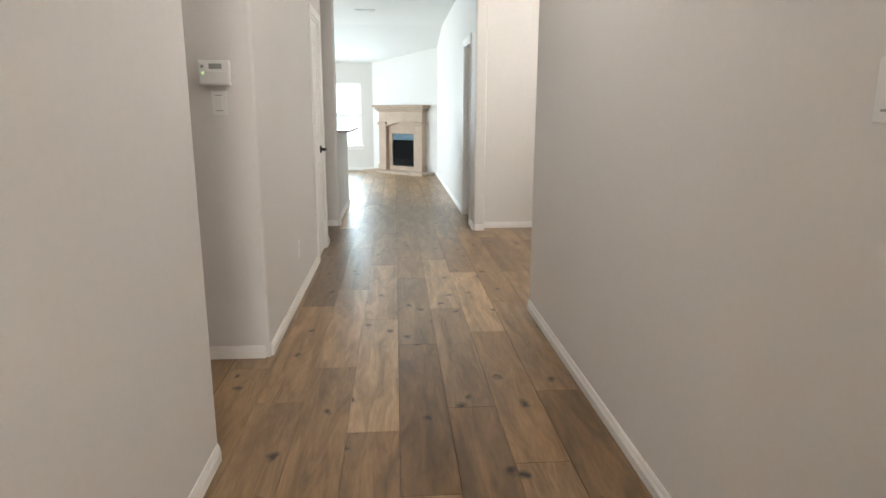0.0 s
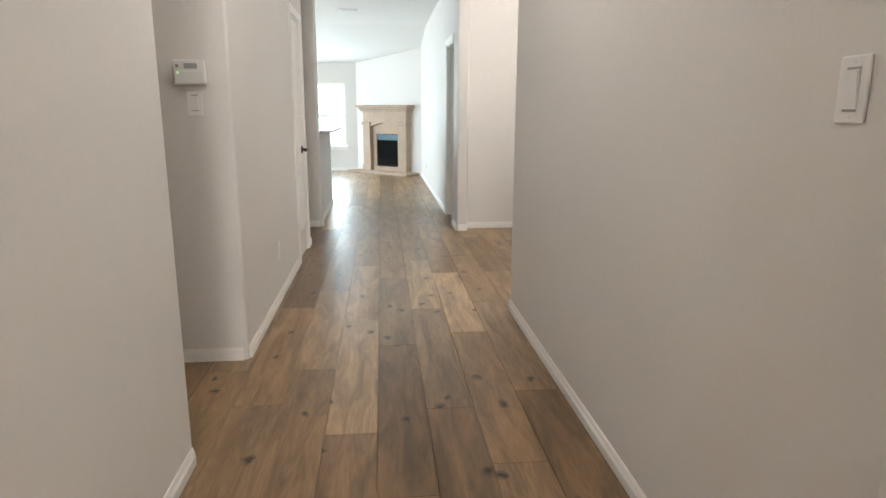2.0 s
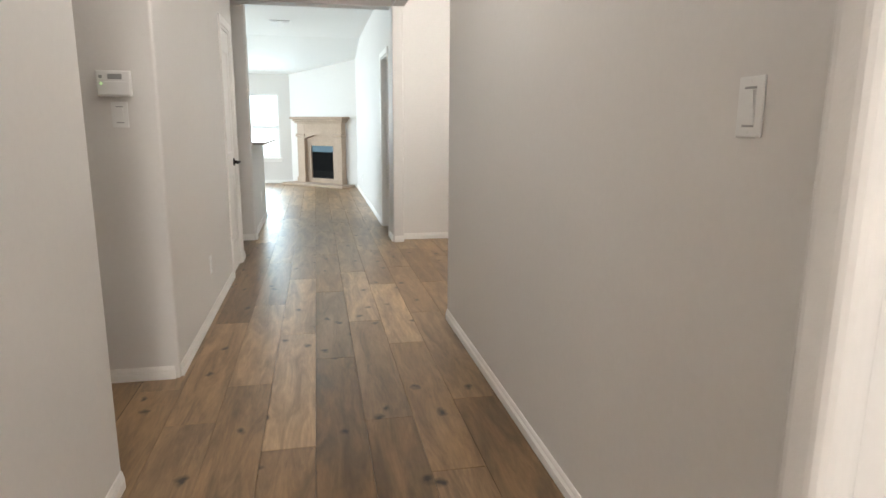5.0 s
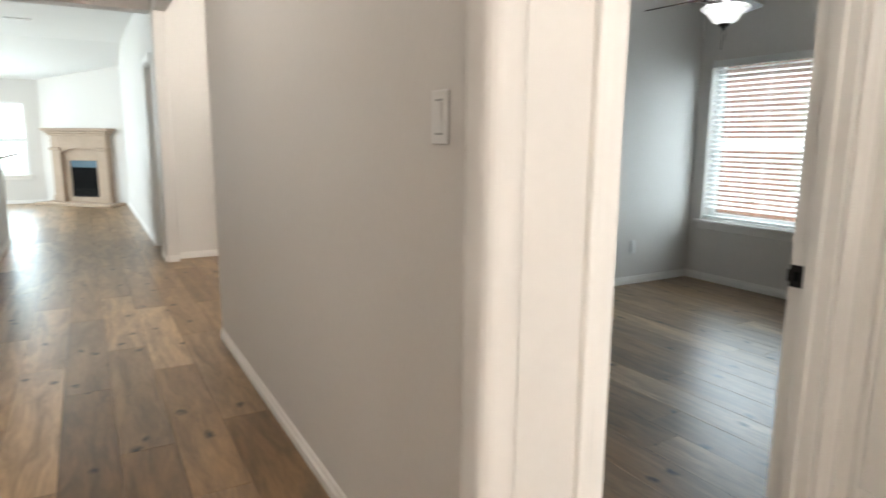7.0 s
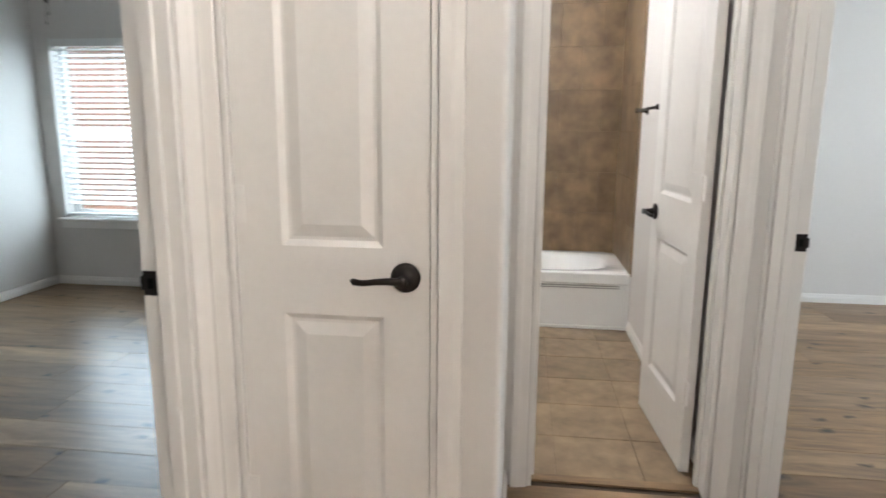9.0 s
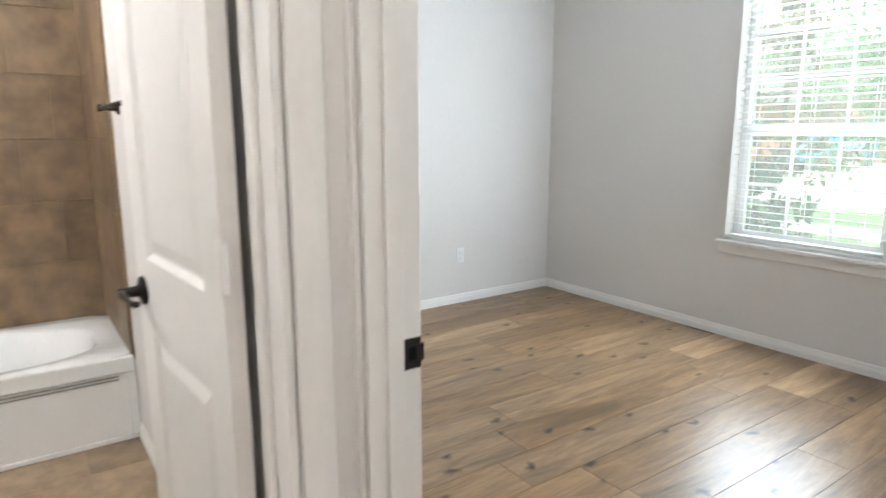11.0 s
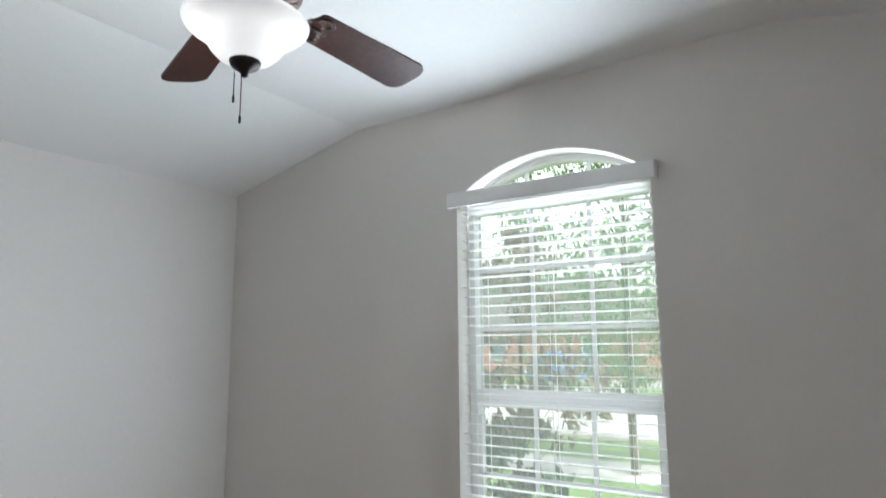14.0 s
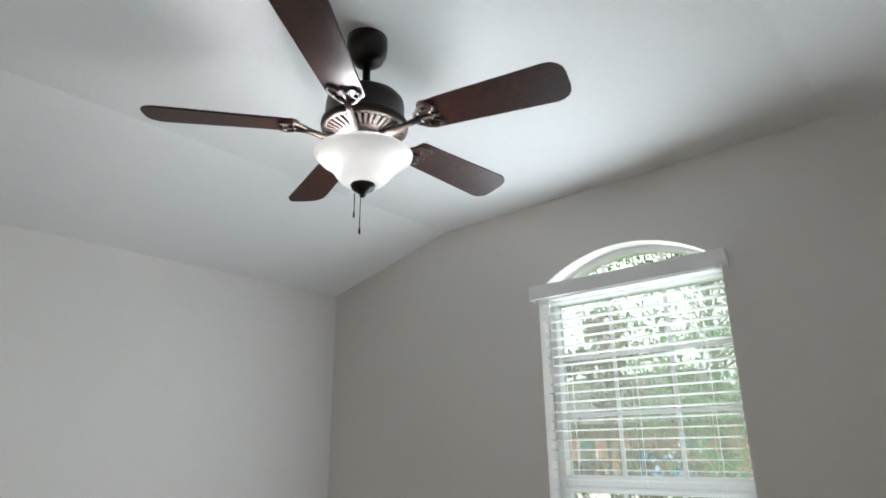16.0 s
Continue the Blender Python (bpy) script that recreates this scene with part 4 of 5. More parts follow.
part("case", boxm(-0.073, 0.073, -0.028, 0.0, -0.057, 0.057, bevel=0.006, seg=3), M_PLASTIC, e)
part("display", boxm(-0.022, 0.038, -0.0305, -0.0275, 0.018, 0.042, bevel=0.001), M_GREY_PLASTIC_SHADE, e, "dark grey display")
part("door_flap", boxm(-0.068, 0.068, -0.031, -0.0275, -0.050, 0.008, bevel=0.002), M_PLASTIC, e)
part("led", boxm(-0.055, -0.047, -0.0312, -0.027, -0.006, 0.004, bevel=0.001), M_LED, e, "green status light")
part("icon", boxm(-0.060, -0.046, -0.0292, -0.0275, 0.022, 0.036), M_GREY_PLASTIC_SHADE, e)


# ceiling registers
def register(x, y, z, w=0.30, d=0.15):
    e = thing("ceiling_vent", Matrix.Translation((x, y, z)), "white metal ceiling register with dark slots", "vent")
    # grey plate stands for the shaded duct behind the slats
    part("backing", boxm(-w / 2, w / 2, -d / 2, d / 2, -0.003, 0.0), M_GREY_PLASTIC_SHADE, e)
    bm = boxm(-w / 2, w / 2, -d / 2, -d / 2 + 0.018, -0.012, -0.003)
    box(bm, -w / 2, w / 2, d / 2 - 0.018, d / 2, -0.012, -0.003)
    box(bm, -w / 2, -w / 2 + 0.018, -d / 2 + 0.018, d / 2 - 0.018, -0.012, -0.003)
    box(bm, w / 2 - 0.018, w / 2, -d / 2 + 0.018, d / 2 - 0.018, -0.012, -0.003)
    box(bm, -0.009, 0.009, -d / 2 + 0.018, d / 2 - 0.018, -0.012, -0.003)
    part("frame", bm, M_PLASTIC, e)
    for i in range(6):
        yy = -d / 2 + 0.03 + i * (d - 0.06) / 5
        part("slat", boxm(-w / 2 + 0.018, w / 2 - 0.018, yy - 0.004, yy + 0.004, -0.010, -0.006), M_PLASTIC, e)


register(-0.42, 9.83, H)
register(0.46, 8.10, H)

# assumed fill lamps above the view, added to brighten hall, nook and niche
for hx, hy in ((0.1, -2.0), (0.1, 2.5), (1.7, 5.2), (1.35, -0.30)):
    e = thing("ceiling_lamp", Matrix.Translation((hx, hy, H)), "assumed round flush ceiling lamp with a lit bowl, out of view", "ceiling lamp", "hall lamps")
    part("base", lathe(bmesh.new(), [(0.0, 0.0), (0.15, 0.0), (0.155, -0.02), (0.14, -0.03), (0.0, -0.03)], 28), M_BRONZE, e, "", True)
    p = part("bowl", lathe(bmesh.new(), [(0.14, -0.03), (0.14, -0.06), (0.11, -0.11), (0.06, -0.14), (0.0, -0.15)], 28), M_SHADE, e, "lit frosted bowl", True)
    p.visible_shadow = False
# assumed fixture around the bathroom fill bulb, out of view
e = thing("vanity_light", Matrix.Translation((3.9, 0.25, 2.44)), "assumed flush bathroom ceiling light with frosted bowl, out of view", "ceiling lamp")
part("base", lathe(bmesh.new(), [(0.0, 0.0), (0.13, 0.0), (0.13, -0.025), (0.0, -0.025)], 24), M_BRONZE, e, "", True)
p = part("bowl", lathe(bmesh.new(), [(0.12, -0.025), (0.11, -0.06), (0.06, -0.09), (0.0, -0.10)], 24), M_SHADE, e, "lit frosted bowl", True)
p.visible_shadow = False

# ---- bathroom ----
e = thing("bathtub", Matrix.Translation((4.47, -0.85, 0)), "white acrylic alcove bathtub with panelled apron", "bathtub")
TW, TL, TH = 0.76, 1.455, 0.38
bm = bmesh.new()
# rim, sloping basin with an oval plan
n = 40
loops = []
for k, (gx, gy, z, sq) in enumerate(((0.38, 0.7275, TH - 0.004, 99), (0.375, 0.722, TH, 99), (0.30, 0.63, TH - 0.003, 3.2), (0.285, 0.61, TH - 0.02, 3.0), (0.25, 0.56, 0.16, 2.8), (0.20, 0.50, 0.10, 2.6))):
    ring = []
    for i in range(n):
        a = 2 * math.pi * (i + 0.5) / n
        ca, sa = math.cos(a), math.sin(a)
        if sq > 50:
            s = 1 / max(abs(ca), abs(sa))
            ux, uy = ca * s, sa * s
        else:
            ux = math.copysign(abs(ca) ** (2 / sq), ca)
            uy = math.copysign(abs(sa) ** (2 / sq), sa)
        ring.append(bm.verts.new((0.38 + gx * ux, 0.7275 + gy * uy, z)))
    loops.append(ring)
for a, b in zip(loops, loops[1:]):
    for i in range(n):
        j = (i + 1) % n
        bm.faces.new((a[i], a[j], b[j], b[i]))
bm.faces.new(loops[-1])
part("basin", bm, M_TUB, e, "", True)
bm = boxm(0.0, 0.035, 0.003, TL, TH - 0.075, TH - 0.003, bevel=0.008, seg=2)
part("rim", bm, M_TUB, e)
ap = part("apron", boxm(0.012, 0.03, 0.003, TL, 0.0, TH - 0.07), M_TUB, e)
bm = boxm(0.004, 0.014, 0.003, TL, 0.0, 0.022, bevel=0.003)
box(bm, 0.006, 0.014, 0.003, 0.035, 0.022, TH - 0.075, 0.002)
part("apron_frame", bm, M_TUB, ap)
# grey strips laid on the apron stand for shade in its grooves
for z in (TH - 0.088, TH - 0.102):
    part("groove", boxm(0.0095, 0.0115, 0.07, TL - 0.07, z - 0.0035, z + 0.0035), M_GREY_PLASTIC_SHADE, ap)

# towel bar on the bath wall
e = thing("towel_bar", Matrix.Translation((3.70, -0.85, 1.40)), "oil-rubbed bronze towel bar on the bathroom wall", "towel bar")
bm = tube(bmesh.new(), [(0.0, 0.06, 0), (0.58, 0.06, 0)], 0.008, 10)
part("bar", bm, M_BRONZE, e, "", True)
for x in (0.0, 0.58):
    bm = lathe(bmesh.new(), [(0.0, 0.0), (0.024, 0.0), (0.024, 0.006), (0.012, 0.012), (0.009, 0.05), (0.014, 0.058), (0.014, 0.07), (0.0, 0.072)], 16)
    bmesh.ops.transform(bm, matrix=Matrix.Translation((x, 0, 0)) @ Matrix.Rotation(radians(-90), 4, "X"), verts=bm.verts)
    part("post", bm, M_BRONZE, e, "", True)

# ---- kitchen bar top ----
e = thing("bar_countertop", Matrix.Translation((-0.72, 7.14, 1.037)), "speckled brown granite bar top on the half wall", "countertop")
part("slab", boxm(-0.16, 0.22, 0.0, 1.86, 0.0, 0.03, bevel=0.006, seg=2), M_GRANITE, e)

# ---- fireplace across the corner ----
F0 = DIAG
e = thing("fireplace", F0, "beige cast stone fireplace mantel with black firebox", "fireplace")
W2 = 0.60


def stone(nm, a, b=0.008, lab=""):
    return part(nm, boxm(*a, bevel=b, seg=2), M_STONE, e, lab)


for s in (-1, 1):
    x0, x1 = sorted((s * 0.40, s * W2))
    stone("pilaster", (x0, x1, -0.15, -0.002, 0.16, 1.00))
    stone("plinth", (x0 - 0.015, x1 + 0.015, -0.17, -0.002, 0.05, 0.16))
    stone("capital", (x0 - 0.02, x1 + 0.02, -0.18, -0.002, 1.00, 1.06), 0.015)
bm = bmesh.new()
N = 14
for k in range(N):
    xa, xb = -0.40 + 0.80 * k / N, -0.40 + 0.80 * (k + 1) / N
    za, zb = (0.96 + 0.09 * (1 - (x / 0.40) ** 2) for x in (xa, xb))
    q = [[bm.verts.new((x, y, z)) for x, z in ((xa, za), (xb, zb), (xb, 1.28), (xa, 1.28))] for y in (-0.14, -0.002)]
    for f in (q[0], q[1], (q[0][0], q[0][1], q[1][1], q[1][0])):
        bm.faces.new(f)
part("arched_lintel", bm, M_STONE, e)
for s in (-1, 1):
    x0, x1 = sorted((s * 0.40, s * W2))
    stone("frieze_end", (x0, x1, -0.142, -0.002, 1.06, 1.28))
stone("cornice", (-0.64, 0.64, -0.18, -0.002, 1.28, 1.32), 0.012)
stone("cornice", (-0.67, 0.67, -0.21, -0.002, 1.32, 1.36), 0.014)
stone("mantel_shelf", (-0.71, 0.71, -0.25, -0.002, 1.36, 1.41), 0.01)
bm = boxm(-0.40, -0.30, -0.06, -0.002, 0.05, 1.06)
box(bm, 0.30, 0.40, -0.06, -0.002, 0.05, 1.06)
box(bm, -0.30, 0.30, -0.06, -0.002, 0.82, 1.06)
box(bm, -0.30, 0.30, -0.06, -0.002, 0.05, 0.14)
part("surround", bm, M_STONE, e)
bm = boxm(-0.30, 0.30, -0.03, -0.003, 0.14, 0.82)
fb = part("firebox", bm, M_SOOT_SHADE, e, "black firebox")
part("hood", boxm(-0.29, 0.29, -0.045, -0.03, 0.69, 0.81), M_BLUEGL, fb, "dark metal hood strip")
bm = boxm(-0.29, 0.29, -0.038, -0.031, 0.15, 0.165)
for i in range(14):
    x = -0.27 + i * 0.54 / 13
    box(bm, x - 0.003, x + 0.003, -0.036, -0.031, 0.165, 0.30)
part("grate", bm, M_BLACK, fb)
stone("hearth", (-0.82, 0.82, -0.42, -0.002, 0.0, 0.05), 0.008)

# cable stub at the bedroom baseboard
e = thing("door_stop_spring", Matrix.Translation((2.334, -4.205, 0.123)), "black spring door stop on the white baseboard", "door stop")
bm = tube(bmesh.new(), [(0, 0, 0), (0.0, 0.05, 0.005), (0.0, 0.075, 0.0)], 0.006, 8, [1.3, 0.9, 1.5])
part("stop", bm, M_BLACK, e)

# ---- outdoors ----
bm = bmesh.new()
bm.faces.new([bm.verts.new(p) for p in ((-400, -400, -0.18), (400, -400, -0.18), (400, 400, -0.18), (-400, 400, -0.18))])
tagged(link("ground", bm, M_GRASS), "green mown lawn around the house", "lawn", kind="structure")
bm = boxm(-60, 60, -11.2, -10.0, -0.30, -0.15)
tagged(link("pavement", bm, M_PAVE), "pale concrete sidewalk along the street", "sidewalk", kind="structure")
bm = boxm(-60, 60, -21.5, -13.6, -0.32, -0.165)
tagged(link("road", bm, M_ROAD), "pale concrete residential street", "road", kind="structure")
bm = boxm(-60, 60, -13.6, -13.4, -0.30, -0.10, bevel=0.02)
tagged(link("kerb", bm, M_PAVE), "pale concrete kerb", "kerb", kind="structure")
bm = boxm(-60, 60, -23.2, -22.2, -0.30, -0.15)
tagged(link("pavement_2", bm, M_PAVE), "pale concrete sidewalk across the street", "sidewalk", kind="structure")
bm = boxm(9.5, 15, -34, -23.2, -0.30, -0.16)
tagged(link("driveway", bm, M_PAVE), "pale concrete driveway across the street", "driveway", kind="structure")


# glowing plane added to turn the sky behind the street white
bm = bmesh.new()
bm.faces.new([bm.verts.new(p) for p in ((-160, -90, -2), (200, -90, -2), (200, -90, 70), (-160, -90, 70))])
tagged(link("backdrop", bm, emit_mat("sky_glow", (0.93, 0.97, 1.0), 0.85)), "glowing white plane standing in for the overexposed sky behind the street", "sky", kind="structure")


def leaves(bm, centre, spread, count, size, rng):
    for _ in range(count):
        while True:
            p = Vector((rng.uniform(-1, 1), rng.uniform(-1, 1), rng.uniform(-1, 1)))
            if p.length < 1:
                break
        p = Vector(centre) + Vector((p.x * spread[0], p.y * spread[1], p.z * spread[2]))
        q = Euler((rng.uniform(0, 6.28), rng.uniform(0, 6.28), rng.uniform(0, 6.28))).to_matrix()
        s = size * rng.uniform(0.6, 1.3)
        v = [bm.verts.new(p + q @ Vector(c)) for c in ((-s, 0, 0), (0, -s * 0.36, s * 0.1), (s, 0, 0), (0, s * 0.36, s * 0.1))]
        bm.faces.new(v)


def tree(x, y, h, crown, label, material, seed, n_clump=60, per=70, size=0.07, trunk=0.11, low=0.35):
    rng = random.Random(seed)
    e = thing("tree", Matrix.Translation((x, y, -0.18)), label, "tree")
    bm = tube(bmesh.new(), [(0, 0, 0), (0.03, 0.02, h * 0.3), (-0.03, 0.05, h * 0.6), (0.02, 0, h * 0.9)], trunk, 10, [1.25, 0.95, 0.6, 0.2])
    clumps = []
    for i in range(n_clump):
        a, u = rng.uniform(0, 6.28), rng.uniform(low, 1.0)
        r = crown * math.sqrt(rng.uniform(0.02, 1)) * math.sin(math.pi * min(0.97, max(0.12, (u - low) / (1 - low) * 0.8 + 0.15))) 
        c = (r * math.cos(a), r * math.sin(a), h * u)
        clumps.append(c)
        if i % 4 == 0:
            z0 = h * (0.25 + 0.5 * (u - low))
            tube(bm, [(0, 0, z0), (c[0] * 0.5, c[1] * 0.5, z0 + (c[2] - z0) * 0.6), c], trunk * 0.3, 6, [1, 0.6, 0.2])
    part("trunk", bm, M_BARK, e)
    bm = bmesh.new()
    for c in clumps:
        s = crown * rng.uniform(0.12, 0.26)
        leaves(bm, c, (s, s, s * 0.8), per, size, rng)
    part("crown", bm, material, e)
    return e


tree(5.0, -10.4, 6.2, 2.1, "green leafy street tree on the front lawn", M_LEAF, 3, 190, 90, 0.05, 0.05, 0.16)
tree(25.5, -27, 7.5, 3.0, "tall green tree across the street", M_LEAF, 5, 60, 60, 0.13)
tree(7.5, -30, 7.0, 3.0, "broad green tree across the street", M_LEAF, 9, 60, 60, 0.13)
tree(4.18, -5.5, 2.5, 0.50, "reddish-green photinia shrub outside the window", M_LEAF_R, 7, 70, 20, 0.055, 0.018, 0.2)
tree(4.15, -5.2, 1.25, 0.42, "dark green shrub below the window", M_LEAF_G, 8, 34, 18, 0.05, 0.015, 0.2)


def house(x, y, w, d, h, rot, label, seed=1):
    e = thing("house", Matrix.Translation((x, y, -0.18)) @ Matrix.Rotation(radians(rot), 4, "Z"), label, "house")
    part("wall", boxm(-w / 2, w / 2, -d / 2, d / 2, 0, h), M_BRICK, e, "red brick wall")
    bm = bmesh.new()
    o = 0.45
    a = [bm.verts.new(p) for p in ((-w / 2 - o, -d / 2 - o, h), (w / 2 + o, -d / 2 - o, h), (w / 2 + o, d / 2 + o, h), (-w / 2 - o, d / 2 + o, h))]
    b = [bm.verts.new(p) for p in ((-w / 2 + d * 0.4, 0, h + d * 0.34), (w / 2 - d * 0.4, 0, h + d * 0.34))]
    for f in ((a[0], a[1], b[1], b[0]), (a[1], a[2], b[1]), (a[2], a[3], b[0], b[1]), (a[3], a[0], b[0]), (a[3], a[2], a[1], a[0])):
        bm.faces.new(f)
    part("roof", bm, M_ROOF, e, "grey shingled hip roof")
    for wx in (-0.32, 0.05, 0.36):
        bm = boxm(w * wx - 0.55, w * wx + 0.55, d / 2, d / 2 + 0.05, 0.9, 2.2)
        f = part("window", bm, M_VINYL, e, "white framed window")
        part("pane", boxm(w * wx - 0.48, w * wx + 0.48, d / 2 + 0.05, d / 2 + 0.055, 0.97, 2.13), M_GLASSY, f)
    return e


house(1, -40, 15, 9, 2.9, 0, "single-storey red brick house across the street")
house(19, -38, 15, 9, 2.9, 0, "single-storey red brick house beside another across the street")

# parked car across the street
e = thing("car", Matrix.Translation((13.2, -27.5, -0.16)) @ Matrix.Rotation(radians(90), 4, "Z"), "blue hatchback parked on the driveway", "car")
bm = bmesh.new()
sec = [(-2.1, 0.35, 0.75), (-2.0, 0.3, 0.95), (-1.3, 0.3, 1.0), (-0.7, 0.3, 1.45), (0.6, 0.3, 1.48), (1.3, 0.3, 1.0), (2.0, 0.3, 0.85), (2.15, 0.35, 0.6)]
rings = []
for x, z0, z1 in sec:
    t = 0.62 if z1 > 1.2 else 0.8
    rings.append([bm.verts.new(p) for p in ((x, -0.85, z0), (x, -0.87, 0.7), (x, -t, z1), (x, t, z1), (x, 0.87, 0.7), (x, 0.85, z0))])
for a, b in zip(rings, rings[1:]):
    for i in range(6):
        bm.faces.new((a[i], a[(i + 1) % 6], b[(i + 1) % 6], b[i]))
bm.faces.new(rings[0])
bm.faces.new(rings[-1])
part("body", bm, M_BLUE, e)
for x in (-1.3, 1.3):
    for y in (-0.8, 0.8):
        bm = lathe(bmesh.new(), [(0.0, -0.1), (0.28, -0.1), (0.32, -0.06), (0.32, 0.06), (0.28, 0.1), (0.0, 0.1)], 20)
        bmesh.ops.transform(bm, matrix=Matrix.Translation((x, y, 0.33)) @ Matrix.Rotation(radians(90), 4, "X"), verts=bm.verts)
        part("wheel", bm, M_TYRE, e)

# neighbour's brick side wall outside the east window
e = thing("neighbour_house", Matrix.Translation((9.0, 4.2, -0.18)), "red brick neighbouring house with a grey shuttered window", "house")
part("wall", boxm(0.02, 4.0, -7, 8, 0, 3.0), M_MORTAR, e, "pale mortar behind brick")
part("roof", boxm(-0.4, 4.4, -7.4, 8.4, 3.0, 3.2, bevel=0.03), M_ROOF, e, "grey roof edge")
NW = (-0.35, 0.75)
f = part("window", boxm(-0.02, 0.04, NW[0], NW[1], 0.75, 2.15, bevel=0.01), M_VINYL, e, "white framed window")
part("pane", boxm(-0.026, -0.02, NW[0] + 0.07, NW[1] - 0.07, 0.82, 1.42), M_GLASSY, f)
part("pane", boxm(-0.026, -0.02, NW[0] + 0.07, NW[1] - 0.07, 1.48, 2.08), M_GLASSY, f)
bme = bmesh.new()
me_brick = bpy.data.meshes.new("brick")
box(bme, 0.0, 0.03, 0.0, 0.205, 0.0, 0.066, 0.003)
bme.to_mesh(me_brick)
bme.free()
me_brick.materials.append(M_BRICK)
nwall = e.children[0]
nb = 0
far_bm = bmesh.new()
for r in range(38):
    z = 0.02 + r * 0.078
    for c in range(24):
        y = -2.4 + c * 0.217 + (0.108 if r % 2 else 0)
        if NW[0] - 0.2 < y < NW[1] + 0.01 and 0.68 < z < 2.15:
            continue
        if nb < 300 and 6 <= r < 30 and -1.75 < y < 1.6:
            o = new("brick", me_brick)
            o.parent = nwall
            o.location = (-0.01, y, z)
            nb += 1
        else:
            box(far_bm, -0.01, 0.02, y, y + 0.205, z, z + 0.066)
tagged(part("brick_courses", far_bm, M_BRICK, nwall), kind="stuff")
# board fence behind the house, its near-white paint stands in for outdoor glare
e = thing("board_fence", Matrix.Translation((-2, 19, -0.18)), "board fence behind the house, painted pale to match outdoor glare", "fence")
for i in range(60):
    x = -5.0 + i * 0.15
    part("board", boxm(x, x + 0.14, -0.01, 0.01, 0, 1.5 + 0.01 * math.sin(i * 3.1)), M_TRIM, e)

# ---- wall and floor tiles of the bathroom ----
wb = bpy.data.objects["wall_bath_east"]
rngt = random.Random(4)


def tile_mesh(sx, sy, sz, nm, material):
    b = boxm(0, sx, 0, sy, 0, sz, bevel=0.002)
    me = bpy.data.meshes.new(nm)
    b.to_mesh(me)
    b.free()
    me.materials.append(material)
    return me


def tile_random(material):
    t = material.node_tree
    oi = t.nodes.new("ShaderNodeObjectInfo")
    sc = [n for n in t.nodes if n.type == "VECT_MATH"][0]
    mr = t.nodes.new("ShaderNodeMapRange")
    mr.inputs[3].default_value, mr.inputs[4].default_value = 0.82, 1.16
    mul = t.nodes.new("ShaderNodeMath")
    mul.operation = "MULTIPLY"
    src = sc.inputs["Scale"].links[0].from_socket
    t.links.new(oi.outputs["Random"], mr.inputs[0])
    t.links.new(mr.outputs[0], mul.inputs[0])
    t.links.new(src, mul.inputs[1])
    t.links.new(mul.outputs[0], sc.inputs["Scale"])


for m_ in (M_TILE, M_TILE_F):
    tile_random(m_)
surround = tagged(link("tile_surround", boxm(5.243, 5.2495, -0.848, 0.608, 0.36, 2.43), M_GROUT), "beige travertine tile tub surround", "tile wall", kind="structure")
surround_2 = tagged(link("tile_surround_2", boxm(4.47, 5.243, -0.8495, -0.843, 0.36, 2.43), M_GROUT), "beige travertine tile at the end of the tub", "tile wall", kind="structure")
tm = tile_mesh(0.008, 0.303, 0.299, "tile", M_TILE)
for r in range(7):
    z = 0.378 + r * 0.3015
    h = min(0.299, 2.43 - z)
    for c in range(6):
        y = -0.845 + c * 0.3055 - (0.153 if r % 2 else 0)
        y0, y1 = max(y, -0.842), min(y + 0.303, 0.607)
        if y1 - y0 < 0.03:
            continue
        o = new("tile", tm)
        o.parent = surround
        o.location = (5.2355, y0, z)
        o.scale = (1, (y1 - y0) / 0.303, h / 0.299)
tm2 = tile_mesh(0.303, 0.008, 0.299, "tile", M_TILE)
for r in range(7):
    z = 0.378 + r * 0.3015
    h = min(0.299, 2.43 - z)
    for c in range(4):
        x = 4.475 + c * 0.3055 - (0.153 if r % 2 else 0)
        x0, x1 = max(x, 4.472), min(x + 0.303, 5.235)
        if x1 - x0 < 0.03:
            continue
        o = new("tile", tm2)
        o.parent = surround_2
        o.location = (x0, -0.843, z)
        o.scale = ((x1 - x0) / 0.303, 1, h / 0.299)
bath_floor = tagged(link("floor_bath", boxm(2.62, 5.25, -0.85, 0.61, -0.05, -0.003), M_GROUT), "beige travertine tile bathroom floor", "floor", kind="structure")
tm3 = tile_mesh(0.322, 0.322, 0.006, "tile", M_TILE_F)
for i in range(6):
    for j in range(5):
        x, y = 2.63 + i * 0.3245, -0.848 + j * 0.3245 - 0.1
        y0, y1 = max(y, -0.848), min(y + 0.322, 0.608)
        x1 = min(x + 0.322, 4.47)
        if y1 - y0 < 0.03 or x1 - x < 0.03:
            continue
        o = new("tile", tm3)
        o.parent = bath_floor
        o.location = (x, y0, -0.005)
        o.scale = ((x1 - x) / 0.322, (y1 - y0) / 0.322, 1)
bm = bmesh.new()
prism(bm, 2.585, 2.63, -0.805, -0.18, 0, 0.008)
tagged(link("threshold", bm, M_PLANKS), "oak threshold strip at the bathroom door", "threshold", kind="structure")

# ---- plank floor ----
floor = tagged(link("floor", boxm(-5.52, 5.60, -4.42, 14.15, -0.12, -0.0045), M_JOINT), "wide oak plank floor with brown and grey boards", "floor", kind="structure")
PW, PL = 0.2125, 1.41
rngp = random.Random(12)
plank_me = {}


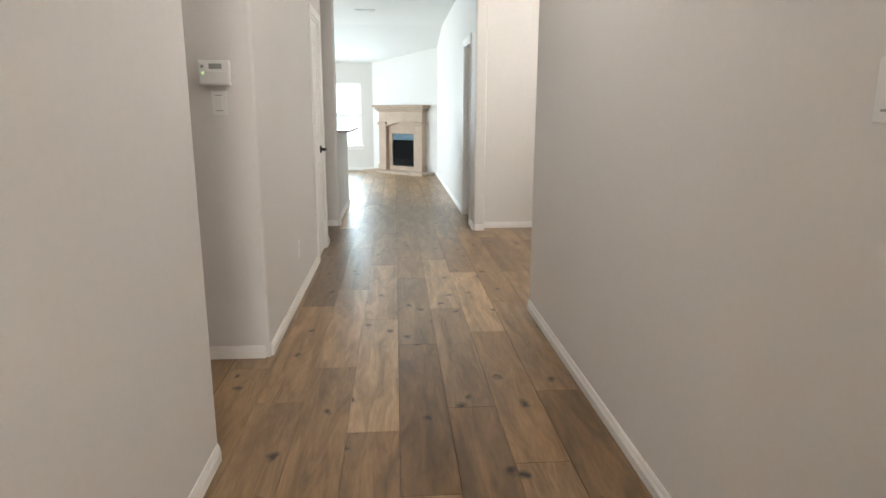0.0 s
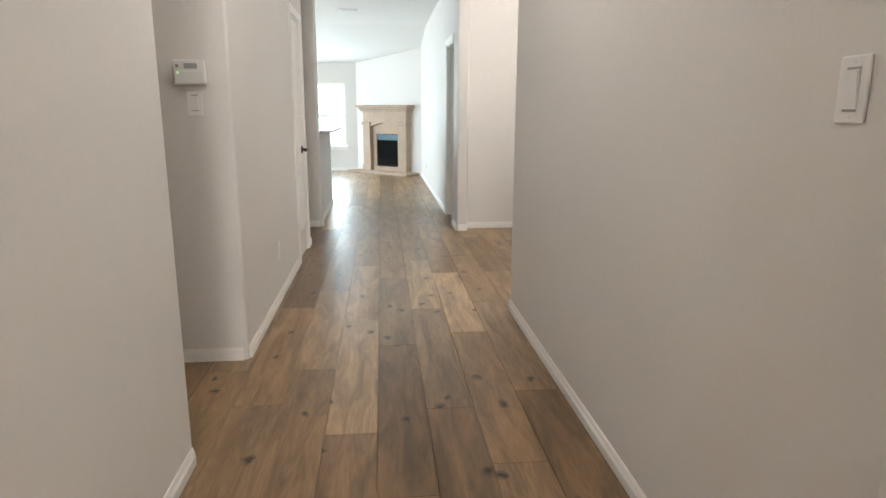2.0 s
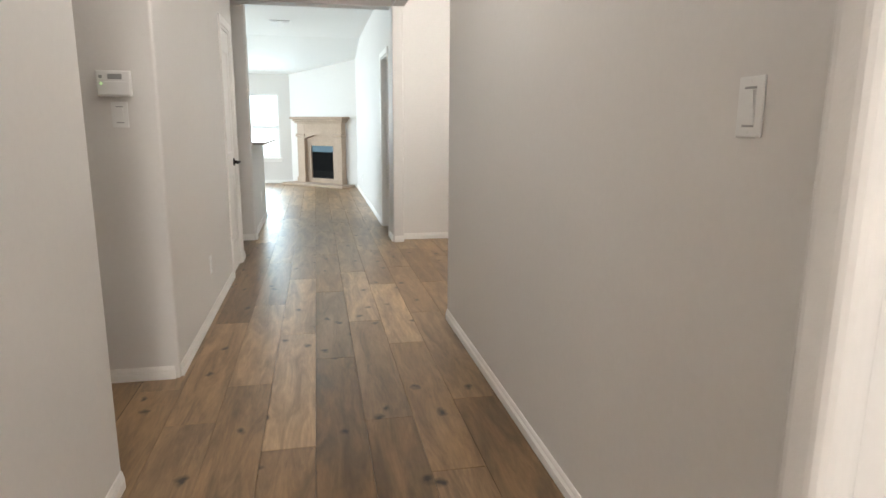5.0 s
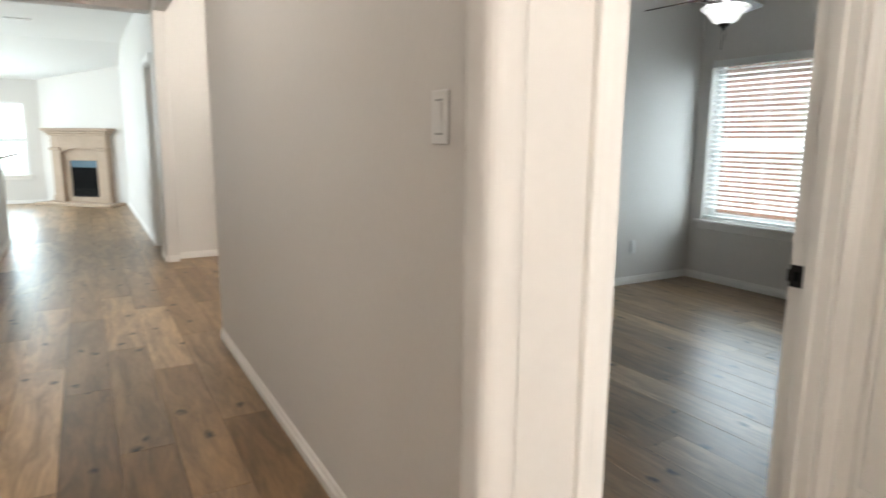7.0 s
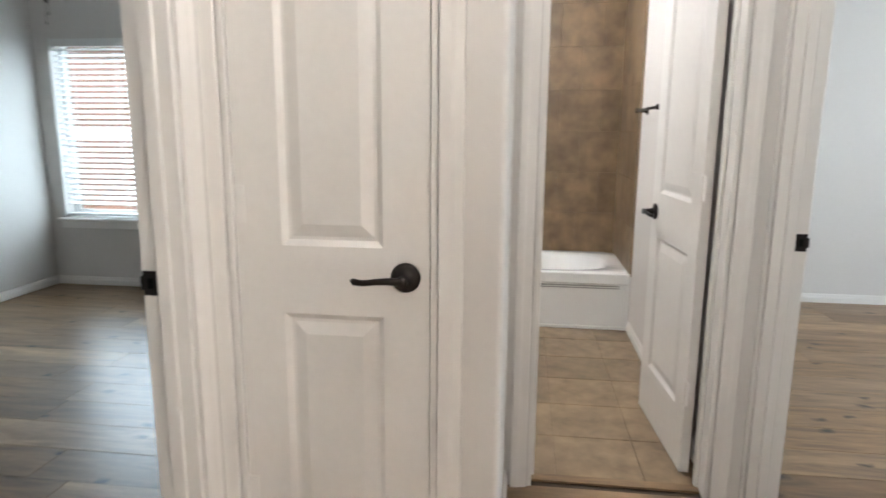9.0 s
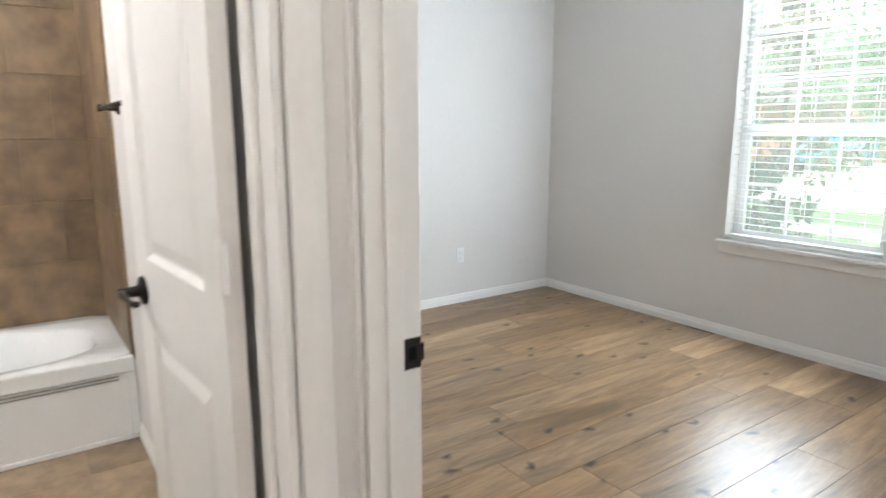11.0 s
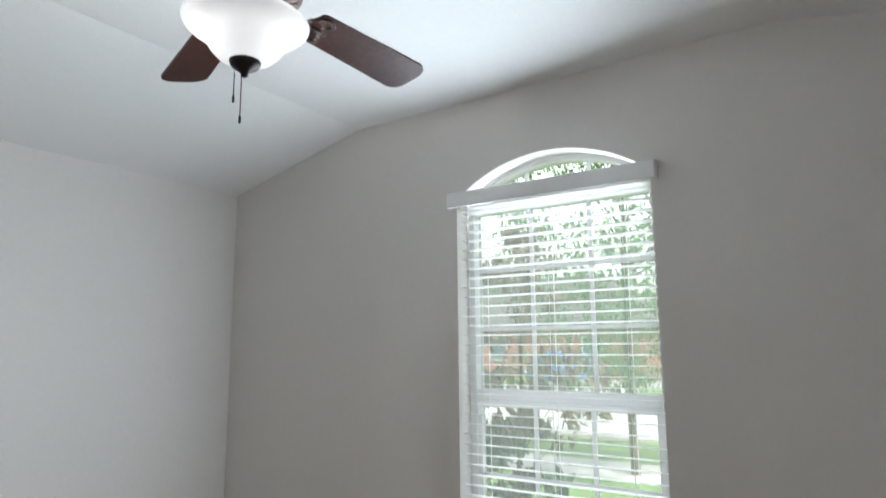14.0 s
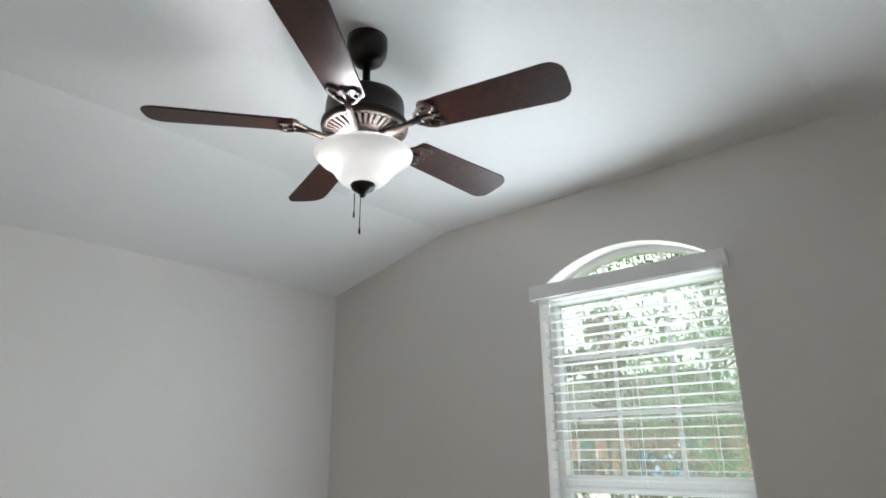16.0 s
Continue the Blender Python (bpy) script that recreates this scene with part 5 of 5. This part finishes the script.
def plank_mesh(w, l, pale):
    key = (round(w, 3), round(l, 3), pale)
    if key not in plank_me:
        b = bmesh.new()
        e_ = 0.0013
        lo = [b.verts.new(p) for p in ((0, 0, -0.004), (w, 0, -0.004), (w, l, -0.004), (0, l, -0.004))]
        hi = [b.verts.new(p) for p in ((e_, e_, 0), (w - e_, e_, 0), (w - e_, l - e_, 0), (e_, l - e_, 0))]
        b.faces.new(hi)
        for k in range(4):
            b.faces.new((lo[k], lo[(k + 1) % 4], hi[(k + 1) % 4], hi[k]))
        me = bpy.data.meshes.new("plank")
        b.to_mesh(me)
        b.free()
        me.materials.append(M_PLANK_PALE if pale else M_PLANK)
        plank_me[key] = me
    return plank_me[key]


JOINTS = {-4: 2.95, -3: 2.56, -2: 2.94, -1: 2.27, 0: 3.235, 1: 2.46, 2: 3.41, 3: 2.6}
# the palest boards of the hall, by row and by their number from the joint above
PALE = {(-2, 0), (-1, 0), (1, 1), (2, 0), (-3, 3), (17, -4), (20, -5), (14, -4), (12, 0), (16, 1), (19, 0), (9, -1)}
rest = bmesh.new()
made = 0
for k in range(-27, 27):
    x0 = 0.008 + k * PW
    if x0 + PW < -5.52 or x0 > 5.59:
        continue
    y = JOINTS.get(k, rngp.uniform(0, PL)) - PL * 7
    row = -8
    while y < 14.15:
        y1 = y + PL
        row += 1
        xa, xb = max(x0, -5.5), min(x0 + PW, 5.58)
        ya, yb = max(y, -4.22), min(y1, 14.0)
        y = y1
        if yb - ya < 0.05 or xb - xa < 0.02:
            continue
        if xa > 2.50 and ya > -0.95 and yb < 0.685:
            continue
        if xb > 2.62 and yb > -0.95 and ya < 0.685:
            # keep clear of the tiled bathroom
            pieces = []
            if ya < -0.95:
                pieces.append((ya, -0.95))
            if yb > 0.685:
                pieces.append((0.685, yb))
        else:
            pieces = [(ya, yb)]
        for a, b in pieces:
            near = (-0.9 < xa < 1.2 and -0.6 < a < 7.5) or (0.9 < xa < 5.4 and 0.5 < a < 3.8) or (1.4 < xa < 5.4 and -4.3 < a < -0.9)
            if near and made < 300:
                o = new("plank", plank_mesh(xb - xa, b - a, (k, row) in PALE))
                o.parent = floor
                o.location = (xa, a, 0)
                made += 1
            else:
                e_ = 0.0013
                v = [rest.verts.new(p) for p in ((xa + e_, a + e_, 0), (xb - e_, a + e_, 0), (xb - e_, b - e_, 0), (xa + e_, b - e_, 0))]
                rest.faces.new(v)
tagged(part("planks", rest, M_PLANKS, floor), kind="stuff")
